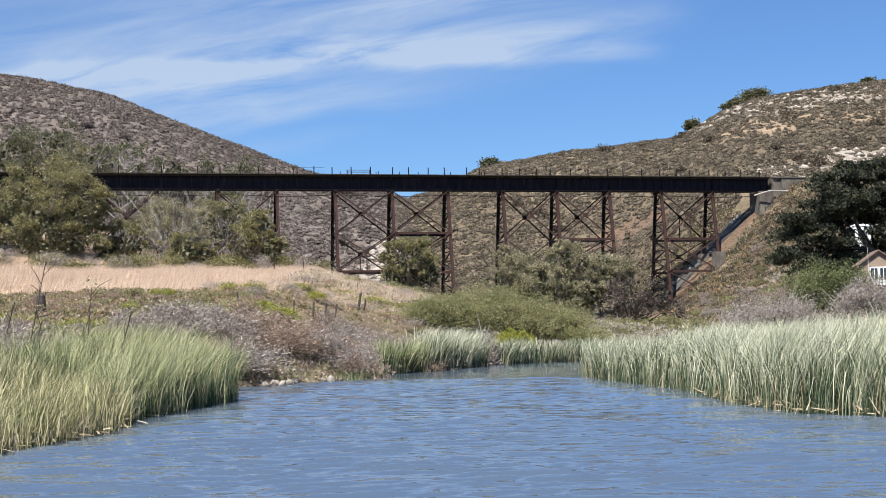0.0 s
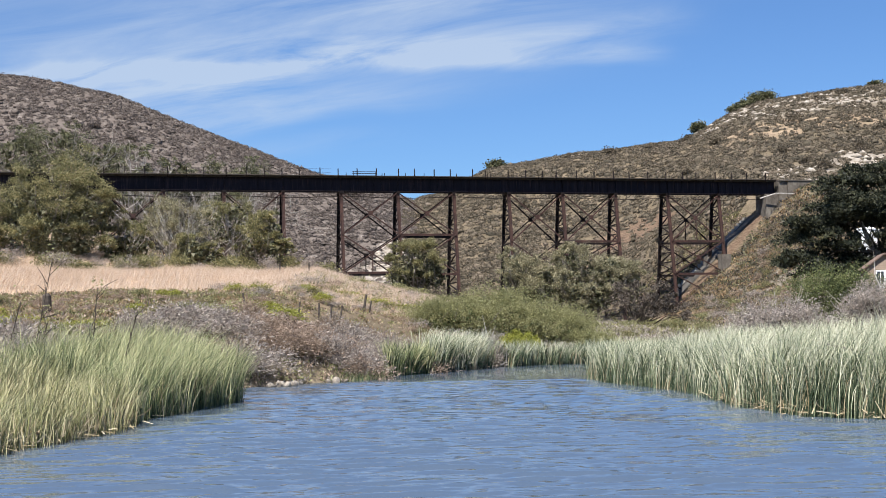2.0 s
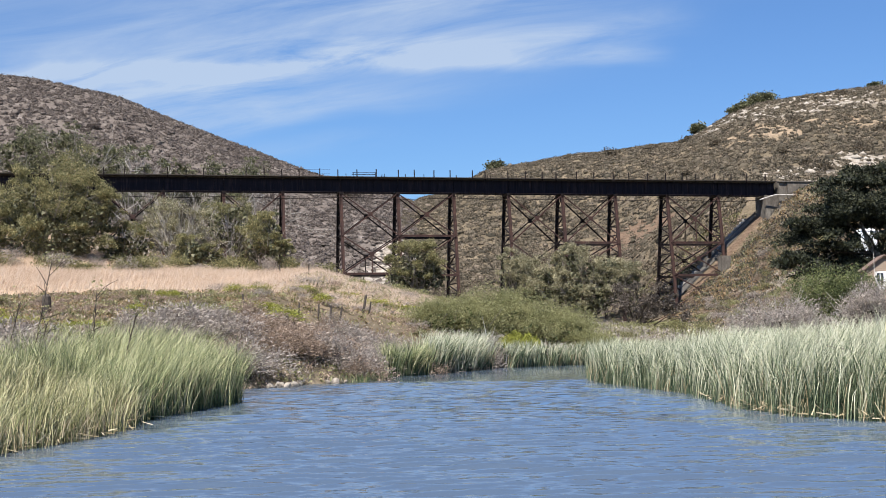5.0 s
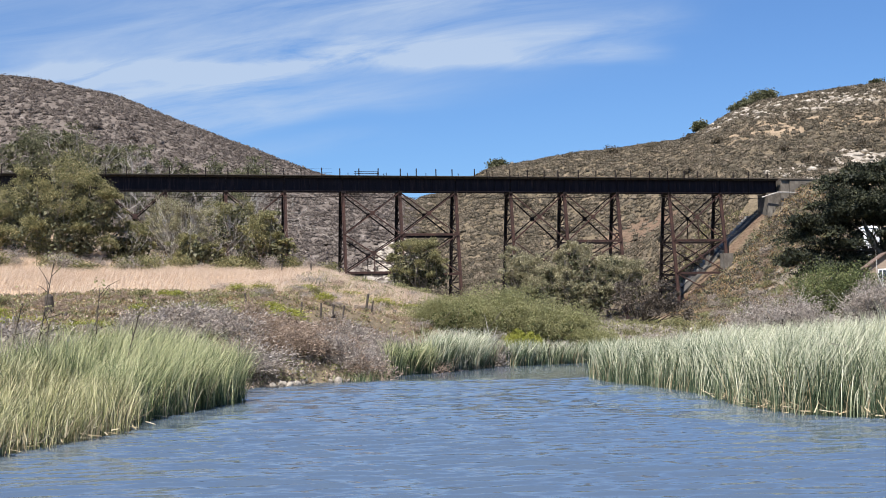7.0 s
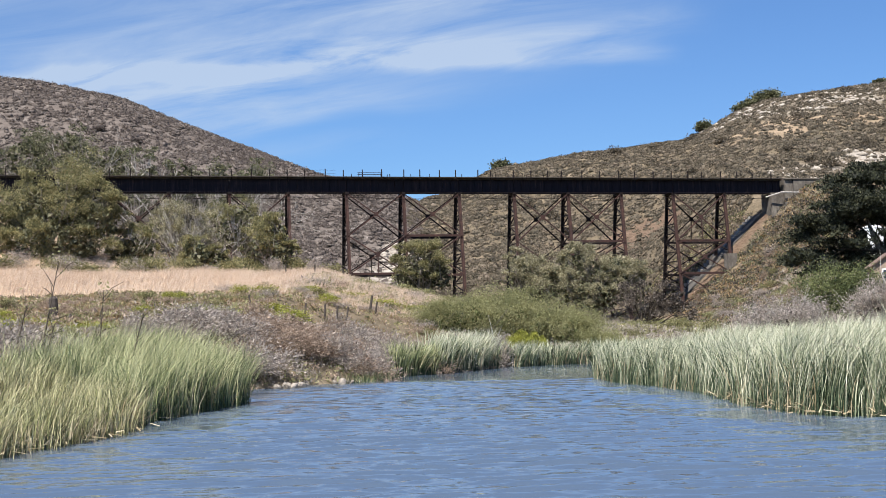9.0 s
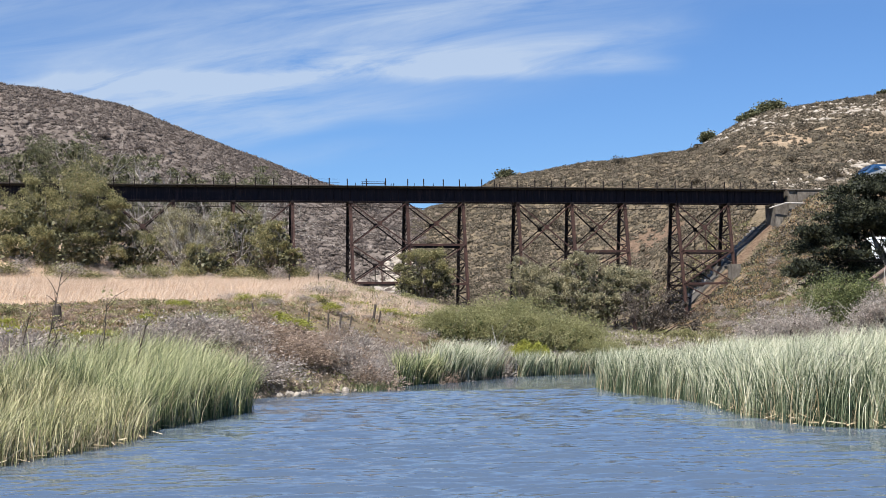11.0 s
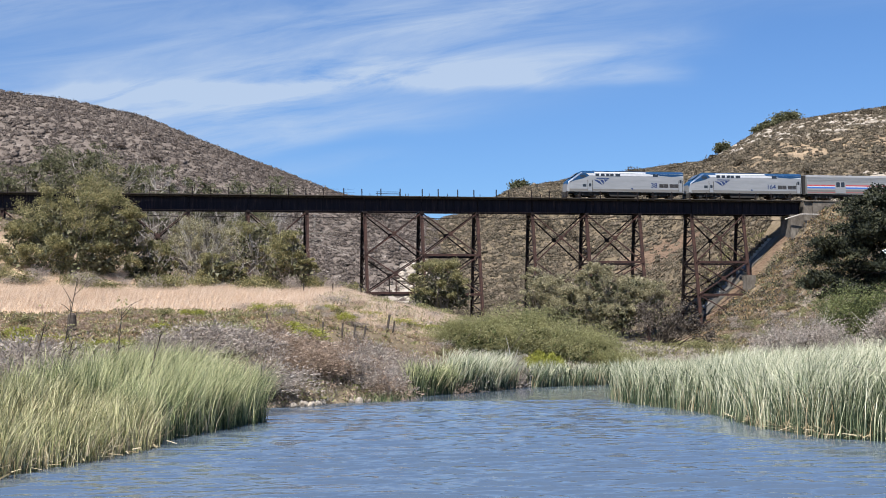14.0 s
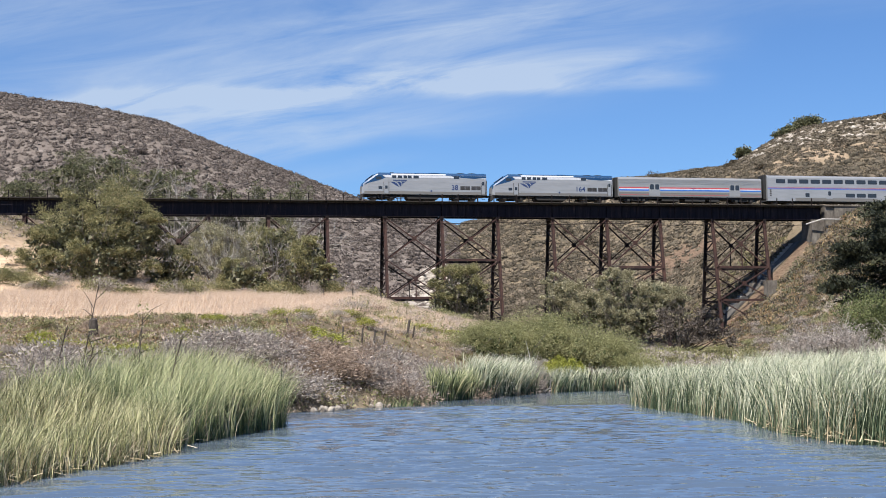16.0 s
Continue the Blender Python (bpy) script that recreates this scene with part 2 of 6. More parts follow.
# ---------------------------------------------------------------- mesh helpers
class Geo:
    """Vertices and faces of one mesh."""

    def __init__(self):
        self.v, self.f = [], []

    def box(self, x0, x1, y0, y1, z0, z1):
        n = len(self.v)
        self.v += [(x, y, z) for z in (z0, z1) for y in (y0, y1) for x in (x0, x1)]
        self.f += [tuple(n + i for i in q) for q in ((0, 2, 3, 1), (4, 5, 7, 6), (0, 1, 5, 4), (2, 6, 7, 3), (0, 4, 6, 2), (1, 3, 7, 5))]
        return self

    def beam(self, a, b, w, h=None, up=(0, 0, 1)):
        """A square-edged bar from a to b."""
        a, b = Vector(a), Vector(b)
        d = (b - a).normalized()
        s = d.cross(Vector(up))
        s = (s if s.length > 1e-4 else d.cross(Vector((1, 0, 0)))).normalized() * (w / 2)
        t = d.cross(s).normalized() * ((h or w) / 2)
        n = len(self.v)
        for p in (a, b):
            self.v += [tuple(p + s * i + t * j) for i, j in ((-1, -1), (1, -1), (1, 1), (-1, 1))]
        self.f += [tuple(n + i for i in q) for q in ((3, 2, 1, 0), (4, 5, 6, 7), (0, 1, 5, 4), (1, 2, 6, 5), (2, 3, 7, 6), (3, 0, 4, 7))]
        return self

    def tube(self, pts, radii, k=6):
        n0 = len(self.v)
        for i, p in enumerate(pts):
            p = Vector(p)
            d = (Vector(pts[min(i + 1, len(pts) - 1)]) - Vector(pts[max(i - 1, 0)])).normalized()
            s = d.cross(Vector((0.3, 0.2, 1))).normalized()
            t = d.cross(s)
            self.v += [tuple(p + (s * math.cos(2 * math.pi * j / k) + t * math.sin(2 * math.pi * j / k)) * radii[i]) for j in range(k)]
        for i in range(len(pts) - 1):
            for j in range(k):
                a, b = n0 + i * k + j, n0 + i * k + (j + 1) % k
                self.f.append((a, b, b + k, a + k))
        self.f.append(tuple(n0 + j for j in reversed(range(k))))
        self.f.append(tuple(n0 + (len(pts) - 1) * k + j for j in range(k)))
        return self

    def prism(self, outline, axis, a, b):
        """Extrude a closed outline (pairs) along axis x, y or z from a to b."""
        n, k = len(self.v), len(outline)
        put = {"x": lambda p, c: (c, p[0], p[1]), "y": lambda p, c: (p[0], c, p[1]), "z": lambda p, c: (p[0], p[1], c)}[axis]
        self.v += [put(p, a) for p in outline] + [put(p, b) for p in outline]
        self.f += [tuple(n + i for i in range(k)), tuple(n + k + i for i in reversed(range(k)))]
        self.f += [(n + i, n + k + i, n + k + (i + 1) % k, n + (i + 1) % k) for i in range(k)]
        return self

    def cyl(self, c, axis, r, h, k=16):
        o = [(r * math.cos(2 * math.pi * i / k), r * math.sin(2 * math.pi * i / k)) for i in range(k)]
        cx, cy, cz = c
        if axis == "z":
            return self.prism([(cx + p, cy + q) for p, q in o], "z", cz - h / 2, cz + h / 2)
        if axis == "y":
            return self.prism([(cx + p, cz + q) for p, q in o], "y", cy - h / 2, cy + h / 2)
        return self.prism([(cy + p, cz + q) for p, q in o], "x", cx - h / 2, cx + h / 2)

    def mesh(self, name, material, smooth=False):
        me = bpy.data.meshes.new(name)
        me.from_pydata(self.v, [], self.f)
        bm = bmesh.new()
        bm.from_mesh(me)
        bmesh.ops.recalc_face_normals(bm, faces=bm.faces)
        bm.to_mesh(me)
        bm.free()
        me.materials.append(material)
        if smooth:
            me.polygons.foreach_set("use_smooth", [True] * len(me.polygons))
        return me


def part(name, geo, material, parent, label="", smooth=False):
    ob = new(name, geo.mesh(name, material, smooth) if isinstance(geo, Geo) else geo)
    ob.parent = parent
    return tagged(ob, label)


def thing(name, m, label, category, group="", kind=""):
    ob = new(name)
    ob.matrix_basis = m
    return tagged(ob, label, category, group, kind)


def numpy_mesh(name, verts, faces, material):
    """A mesh from arrays; faces is an (n, k) array of indices."""
    me = bpy.data.meshes.new(name)
    n, k = faces.shape
    me.vertices.add(len(verts))
    me.vertices.foreach_set("co", np.ascontiguousarray(verts, dtype=np.float32).ravel())
    me.loops.add(n * k)
    me.loops.foreach_set("vertex_index", np.ascontiguousarray(faces, dtype=np.int32).ravel())
    me.polygons.add(n)
    me.polygons.foreach_set("loop_start", np.arange(0, n * k, k, dtype=np.int32))
    me.update(calc_edges=True)
    me.materials.append(material)
    return me


# ---------------------------------------------------------------- the lie of the land
def curve(pairs):
    xs, zs = [p[0] for p in pairs], [p[1] for p in pairs]
    return lambda q: np.interp(q, xs, zs)


LEFT_BANK = curve([(-60, -30), (0, -10), (18, -8.4), (24, -7.9), (29, -7.1), (34, -7.6), (43.6, -6.6), (46, -8.2), (54, -8.0), (58, -6.4), (65, -2.9),
                   (70, -2.9), (75, -0.3), (84, 2.5), (89.5, 5.6), (93, 9.4), (100, 16), (115, 21), (150, 26), (215, 29), (300, 5), (430, -12), (900, -30)])
RIGHT_BANK = curve([(-60, 40), (0, 18), (20, 11), (29, 9.3), (31, 7.9), (35, 7.4), (44, 7.7), (50, 7.0), (55, 6.2), (62, 6.2), (66, 8), (80, 14),
                    (93, 20), (100, 24), (115, 26), (150, 30), (200, 34), (226, 35.5), (300, 9), (430, -8), (900, -26)])
MEADOW = curve([(-60, 0.8), (20, 0.9), (50, 1.5), (62, 2.4), (80, 4.0), (100, 5.6), (125, 7.6), (150, 9.2), (190, 11.6), (215, 13.4), (260, 15), (300, 18), (900, 30)])
CREEK = curve([(-60, 1.0), (-4, 0.32), (6, 0.28), (9, -0.3), (12, -0.7), (95, -0.7), (108, 0.1), (150, 2.2), (215, 3.8), (260, 7), (300, 11), (430, 44), (900, 20)])
RIGHT_RISE = curve([(-60, 0.8), (30, 0.6), (60, 0.9), (100, 3.0), (150, 6.2), (185, 10.0), (200, 12.5), (214, 17.5), (222, 21.5), (228, 25.5), (236, 26.7), (244, 27.5), (260, 31), (900, 60)])
LEFT_RIDGE = curve([(-2500, 40), (-600, 95), (-240, 99), (-160, 92), (-141, 88.7), (-123, 85), (-104.6, 80.5), (-86.6, 73), (-68.6, 65.5), (-50.6, 58.2),
                    (-42.5, 55), (-25.5, 50), (-10, 45), (20, 30), (80, 5), (2500, 0)])
RIGHT_RIDGE = curve([(-2500, 0), (-120, 8), (-60, 16), (-30, 34), (-8.5, 46.4), (-3, 47.0), (12.4, 54.3), (21.5, 56.3), (39.6, 59.2), (57.7, 60.6), (75.7, 62.4),
                     (80.3, 64.9), (90.4, 70.4), (99.7, 74.3), (112.4, 76.2), (126.8, 78.2), (143, 79.6), (220, 86), (600, 70), (2500, 40)])


def smooth01(t):
    t = np.clip(t, 0, 1)
    return t * t * (3 - 2 * t)


TRACK_ANGLE = radians(13.0)
TRACK_ORIGIN = (-20.72, 212.0)
RAIL_TOP = 27.72


def on_track(s, n=0.0):
    """World x, y of the point s along the line and n beyond it."""
    c, k = math.cos(TRACK_ANGLE), math.sin(TRACK_ANGLE)
    return TRACK_ORIGIN[0] + s * c - n * k, TRACK_ORIGIN[1] + s * k + n * c


def bumps(x, y, size, seed):
    """Soft unevenness: a few crossed waves."""
    r = np.random.RandomState(seed)
    z = np.zeros_like(x)
    for i in range(9):
        a, p, w = r.uniform(0, 6.28), r.uniform(0, 6.28), r.uniform(0.6, 2.2) / size
        z += np.sin((x * math.cos(a) + y * math.sin(a)) * w * 6.28 + p) / (w * size)
    return z / 5


def ground_height(x, y):
    x, y = np.asarray(x, float), np.asarray(y, float)
    left, right, bed = LEFT_BANK(y), RIGHT_BANK(y), CREEK(y)
    # the meadow side
    d = left - x
    wide = np.interp(y, [20, 60, 80, 105, 150, 215, 300], [5, 5, 12, 30, 40, 52, 40])
    steep = np.interp(y, [62, 90], [0.8, 1.7])
    lz = bed + (MEADOW(y) + 0.03 * np.clip(d - 40, 0, 60) - bed) * np.clip(d / wide, 0, 1) ** steep
    lz = lz + 0.3 * np.clip(-x - 38, 0, 60) * smooth01((y - 140) / 50)
    # the steep side
    e = x - right
    wide_r = np.interp(y, [20, 60, 120, 200, 228, 300], [4, 8, 22, 25, 23, 30])
    rz = bed + (RIGHT_RISE(y) - bed) * np.clip(e / wide_r, 0, 1)
    z = np.where(d > 0, lz, np.where(e > 0, rz, bed))
    # hills beyond the line
    line = 216 + 0.23 * x
    k = smooth01((y - line - 14) / 60)
    tr = np.clip((y - 245) / 185, 0, 1)
    base_r = np.interp(x, [-60, -20, 10, 28, 45, 62, 90], [14, 11, 8, 7, 15, 27, 28])
    spur = base_r + (RIGHT_RIDGE(x * 430 / np.maximum(y, 245)) - base_r) * (0.35 * tr + 0.65 * smooth01(tr))
    tl = np.clip((y - 275) / 155, 0, 1)
    face = 12 + (LEFT_RIDGE(x * 430 / np.maximum(y, 275)) - 12) * (0.5 * tl + 0.5 * np.sin(tl * math.pi / 2))
    hill = np.maximum(spur, face)
    hill = np.where(y > 430, hill - 0.22 * (y - 430), hill)
    hill = np.maximum(hill, 6.0)
    z = z * (1 - k) + np.maximum(hill, np.where(d > 0, 10.0, 8.0)) * k
    rough = np.clip((np.hypot(x, y) - 40) / 300, 0, 1)
    dry = smooth01(np.maximum(d, e) / 3)
    z = z + bumps(x, y, 30, 3) * 0.5 * rough * dry + bumps(x, y, 7, 5) * (0.10 + 0.25 * rough) * dry
    # the bench on which the line runs past the bridge ends
    c, q = math.cos(TRACK_ANGLE), math.sin(TRACK_ANGLE)
    s = (x - TRACK_ORIGIN[0]) * c + (y - TRACK_ORIGIN[1]) * q
    n = -(x - TRACK_ORIGIN[0]) * q + (y - TRACK_ORIGIN[1]) * c
    bench = smooth01((7 - np.abs(n)) / 4) * smooth01((s - 80) / 5)
    return z * (1 - bench) + (RAIL_TOP - 0.75) * bench


def gz(x, y):
    return float(ground_height(np.array([x]), np.array([y]))[0])


def ground_material():
    m = bpy.data.materials.new("dry_hillside_soil")
    m.use_nodes = True
    nt = m.node_tree
    N, L = nt.nodes.new, nt.links.new
    b = nt.nodes["Principled BSDF"]
    b.inputs["Roughness"].default_value, b.inputs["Specular IOR Level"].default_value = 0.95, 0.1
    tc = N("ShaderNodeTexCoord")

    def noise_ramp(scale, stops):
        n, r = N("ShaderNodeTexNoise"), N("ShaderNodeValToRGB")
        n.inputs["Scale"].default_value, n.inputs["Detail"].default_value, n.inputs["Roughness"].default_value = scale, 8, 0.7
        L(tc.outputs["Object"], n.inputs["Vector"]); L(n.outputs["Fac"], r.inputs[0])
        while len(r.color_ramp.elements) < len(stops):
            r.color_ramp.elements.new(0.5)
        for e, (p, c) in zip(r.color_ramp.elements, stops):
            e.position, e.color = p, (*c, 1)
        return r.outputs[0]

    def blend(name, a, c):
        at, x = N("ShaderNodeAttribute"), N("ShaderNodeMix")
        at.attribute_name, x.data_type = name, "RGBA"
        L(at.outputs["Fac"], x.inputs[0]); L(a, x.inputs[6]); L(c, x.inputs[7])
        return x.outputs[2]

    col = noise_ramp(0.12, [(0.3, (0.075, 0.060, 0.040)), (0.5, (0.125, 0.10, 0.066)), (0.7, (0.20, 0.158, 0.108))])
    col = blend("grey", col, noise_ramp(0.35, [(0.3, (0.095, 0.078, 0.066)), (0.55, (0.135, 0.113, 0.097)), (0.66, (0.19, 0.165, 0.145)), (0.76, (0.34, 0.30, 0.265))]))
    col = blend("straw", col, noise_ramp(0.5, [(0.3, (0.32, 0.225, 0.145)), (0.55, (0.44, 0.325, 0.22)), (0.75, (0.54, 0.425, 0.31))]))
    col = blend("chalk", col, noise_ramp(0.7, [(0.35, (0.15, 0.12, 0.085)), (0.5, (0.27, 0.238, 0.198)), (0.7, (0.45, 0.41, 0.355))]))
    col = blend("earth", col, noise_ramp(0.6, [(0.3, (0.085, 0.057, 0.040)), (0.6, (0.145, 0.10, 0.068)), (0.8, (0.225, 0.16, 0.112))]))
    col = blend("mud", col, noise_ramp(1.5, [(0.3, (0.09, 0.075, 0.05)), (0.7, (0.27, 0.22, 0.15))]))
    L(col, b.inputs["Base Color"])
    bp, n = N("ShaderNodeBump"), N("ShaderNodeTexNoise")
    n.inputs["Scale"].default_value, n.inputs["Detail"].default_value = 1.2, 9
    L(tc.outputs["Object"], n.inputs["Vector"]); L(n.outputs["Fac"], bp.inputs["Height"])
    bp.inputs["Distance"].default_value = 0.5
    L(bp.outputs[0], b.inputs["Normal"])
    return m


def blob(x, y, cx, cy, rx, ry, edge=0.5):
    d = np.hypot((x - cx) / rx, (y - cy) / ry) + 0.18 * bumps(x, y, max(rx, ry) * 0.6, 11)
    return smooth01((1 + edge - d) / edge / 1.5)


def zones(x, y):
    """How far each kind of ground covers the soil at a place."""
    d, e = LEFT_BANK(y) - x, x - RIGHT_BANK(y)
    spread = bumps(x, y, 18, 21)
    grey = smooth01((y - 255) / 25) * (LEFT_RIDGE(x * 430 / np.maximum(y, 275)) > RIGHT_RIDGE(x * 430 / np.maximum(y, 275)))
    straw = smooth01((d - 18) / 10) * smooth01((y - 94 + 11 * spread) / 8) * smooth01((192 - y) / 25) * smooth01((78 + x) / 18)
    straw = np.maximum(straw, 0.35 * blob(x, y, 92, 345, 22, 9))
    chalk = np.maximum(blob(x, y, 100, 385, 26, 22), blob(x, y, 71, 262, 9, 9))
    chalk = np.maximum(chalk, blob(x, y, 95, 262, 18, 10))
    chalk = np.maximum(chalk, blob(x, y, -11, 300, 5, 26))
    chalk = np.maximum(chalk, blob(x, y, -17, 285, 6, 9))
    chalk = np.maximum(chalk, np.maximum(blob(x, y, 80, 291, 11, 7), blob(x, y, 95, 296, 12, 10)))
    chalk = np.maximum(chalk, 0.55 * blob(x, y, 47, 196, 6, 16))
    chalk = chalk * smooth01(0.75 + spread * 1.1)
    c, q = math.cos(TRACK_ANGLE), math.sin(TRACK_ANGLE)
    s = (x - TRACK_ORIGIN[0]) * c + (y - TRACK_ORIGIN[1]) * q
    n = -(x - TRACK_ORIGIN[0]) * q + (y - TRACK_ORIGIN[1]) * c
    earth = smooth01((1.5 - np.abs(n - 0.2)) / 0.7) * smooth01((s - 55) / 3) * smooth01((80 - s) / 3)
    earth = np.maximum(earth, 0.95 * blob(x, y, 10, 262, 7, 7))
    earth = np.maximum(earth, 0.95 * blob(x, y, 42, 290, 10, 18))
    mud = smooth01((1.6 - np.maximum(d, e)) / 1.2) * (y < 130)
    return {"grey": grey, "straw": straw, "chalk": chalk, "earth": earth, "mud": mud}


def make_ground():
    a = np.concatenate([-np.geomspace(60, 0.48, 34)[:-1], np.linspace(-0.48, 0.48, 250), np.geomspace(0.48, 60, 34)[1:]])
    y = np.concatenate([-np.geomspace(2400, 20, 20), np.linspace(-12, 12, 8), np.linspace(14, 110, 230), np.linspace(111, 300, 200), np.linspace(301.5, 440, 110),
                        np.geomspace(446, 4500, 36)])
    A, Y = np.meshgrid(a, y)
    X = A * (np.maximum(Y, 0) + 40)
    Z = ground_height(X.ravel(), Y.ravel())
    w, h = len(a), len(y)
    i = (np.arange(h - 1)[:, None] * w + np.arange(w - 1)[None, :]).ravel()
    me = numpy_mesh("ground", np.stack([X.ravel(), Y.ravel(), Z], 1), np.stack([i, i + 1, i + w + 1, i + w], 1), ground_material())
    for name, val in zones(X.ravel(), Y.ravel()).items():
        me.attributes.new(name, "FLOAT", "POINT").data.foreach_set("value", val.astype(np.float32))
    me.polygons.foreach_set("use_smooth", [True] * len(me.polygons))
    tagged(new("ground", me), "dry scrubby valley floor and hillsides with straw grass", "ground", kind="structure")


make_ground()


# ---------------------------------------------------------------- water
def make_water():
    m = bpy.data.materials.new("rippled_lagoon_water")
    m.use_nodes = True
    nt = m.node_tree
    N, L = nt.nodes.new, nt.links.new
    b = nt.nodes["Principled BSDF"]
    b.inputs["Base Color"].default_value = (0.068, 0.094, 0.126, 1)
    b.inputs["Roughness"].default_value, b.inputs["IOR"].default_value = 0.02, 2.7
    tc = N("ShaderNodeTexCoord")
    last = None
    for scale, stretch, dist in ((9.0, (0.5, 1.4, 1), 0.006),):
        mp, n, bp = N("ShaderNodeMapping"), N("ShaderNodeTexNoise"), N("ShaderNodeBump")
        mp.inputs["Scale"].default_value = stretch
        mp.inputs["Rotation"].default_value = (0, 0, 0.08)
        L(tc.outputs["Object"], mp.inputs[0]); L(mp.outputs[0], n.inputs["Vector"])
        n.inputs["Scale"].default_value, n.inputs["Detail"].default_value, n.inputs["Distortion"].default_value = scale, 3, 0.4
        L(n.outputs["Fac"], bp.inputs["Height"])
        bp.inputs["Distance"].default_value = dist
        if last:
            L(last, bp.inputs["Normal"])
        last = bp.outputs[0]
    L(last, b.inputs["Normal"])
    # short steep wind waves, finest where the eye is near
    fan = np.concatenate([[-2.4, -1.2], np.linspace(-0.62, 0.52, 260), [0.9, 1.6]])
    ys = np.concatenate([[-9, 2, 9], np.linspace(11.5, 30, 330), np.linspace(30.1, 60, 220), np.linspace(60.3, 114, 110)])
    A, Y = np.meshgrid(fan, ys)
    X = A * (np.maximum(Y, 0) + 8)
    rng = np.random.RandomState(17)
    Z = np.zeros_like(X)
    for i in range(26):
        swell = i < 9
        lam = rng.uniform(0.40, 0.85) if swell else rng.uniform(0.17, 0.36)
        a = rng.normal(0.06, 0.17 if swell else 0.5) + math.pi / 2
        k = 2 * math.pi / lam
        ph = k * (X * math.cos(a) + Y * math.sin(a)) + rng.uniform(0, 6.28) + 1.5 * np.sin(X * rng.uniform(0.4, 1.3) + Y * rng.uniform(0.2, 0.7) + i)
        Z += (0.5 - np.abs(np.sin(ph / 2)) + 0.35 * np.sin(ph)) * lam * (0.0195 if swell else 0.012)
    gust = 0.85 + 0.4 * bumps(X, Y, 9, 77)
    Z *= np.clip(gust, 0.35, 1.3)
    w, h = len(fan), len(ys)
    i = (np.arange(h - 1)[:, None] * w + np.arange(w - 1)[None, :]).ravel()
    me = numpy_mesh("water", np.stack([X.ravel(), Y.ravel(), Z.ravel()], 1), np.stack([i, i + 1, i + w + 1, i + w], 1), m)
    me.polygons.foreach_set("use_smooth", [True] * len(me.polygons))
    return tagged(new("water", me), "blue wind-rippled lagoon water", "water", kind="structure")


water = make_water()


# ---------------------------------------------------------------- the railway bridge
FRAME = pose(TRACK_ORIGIN[0], TRACK_ORIGIN[1], 0, 0, 0, math.degrees(TRACK_ANGLE))
BENTS = [-5.3 + 9.09 * k for k in range(-6, 9)]
GIRDER_TOP, GIRDER_LOW = 27.18, 25.2


def half_width(z):
    return 1.25 + (25.0 - z) / 6.2


def track_ground(s, n=0.0):
    return gz(*on_track(s, n))


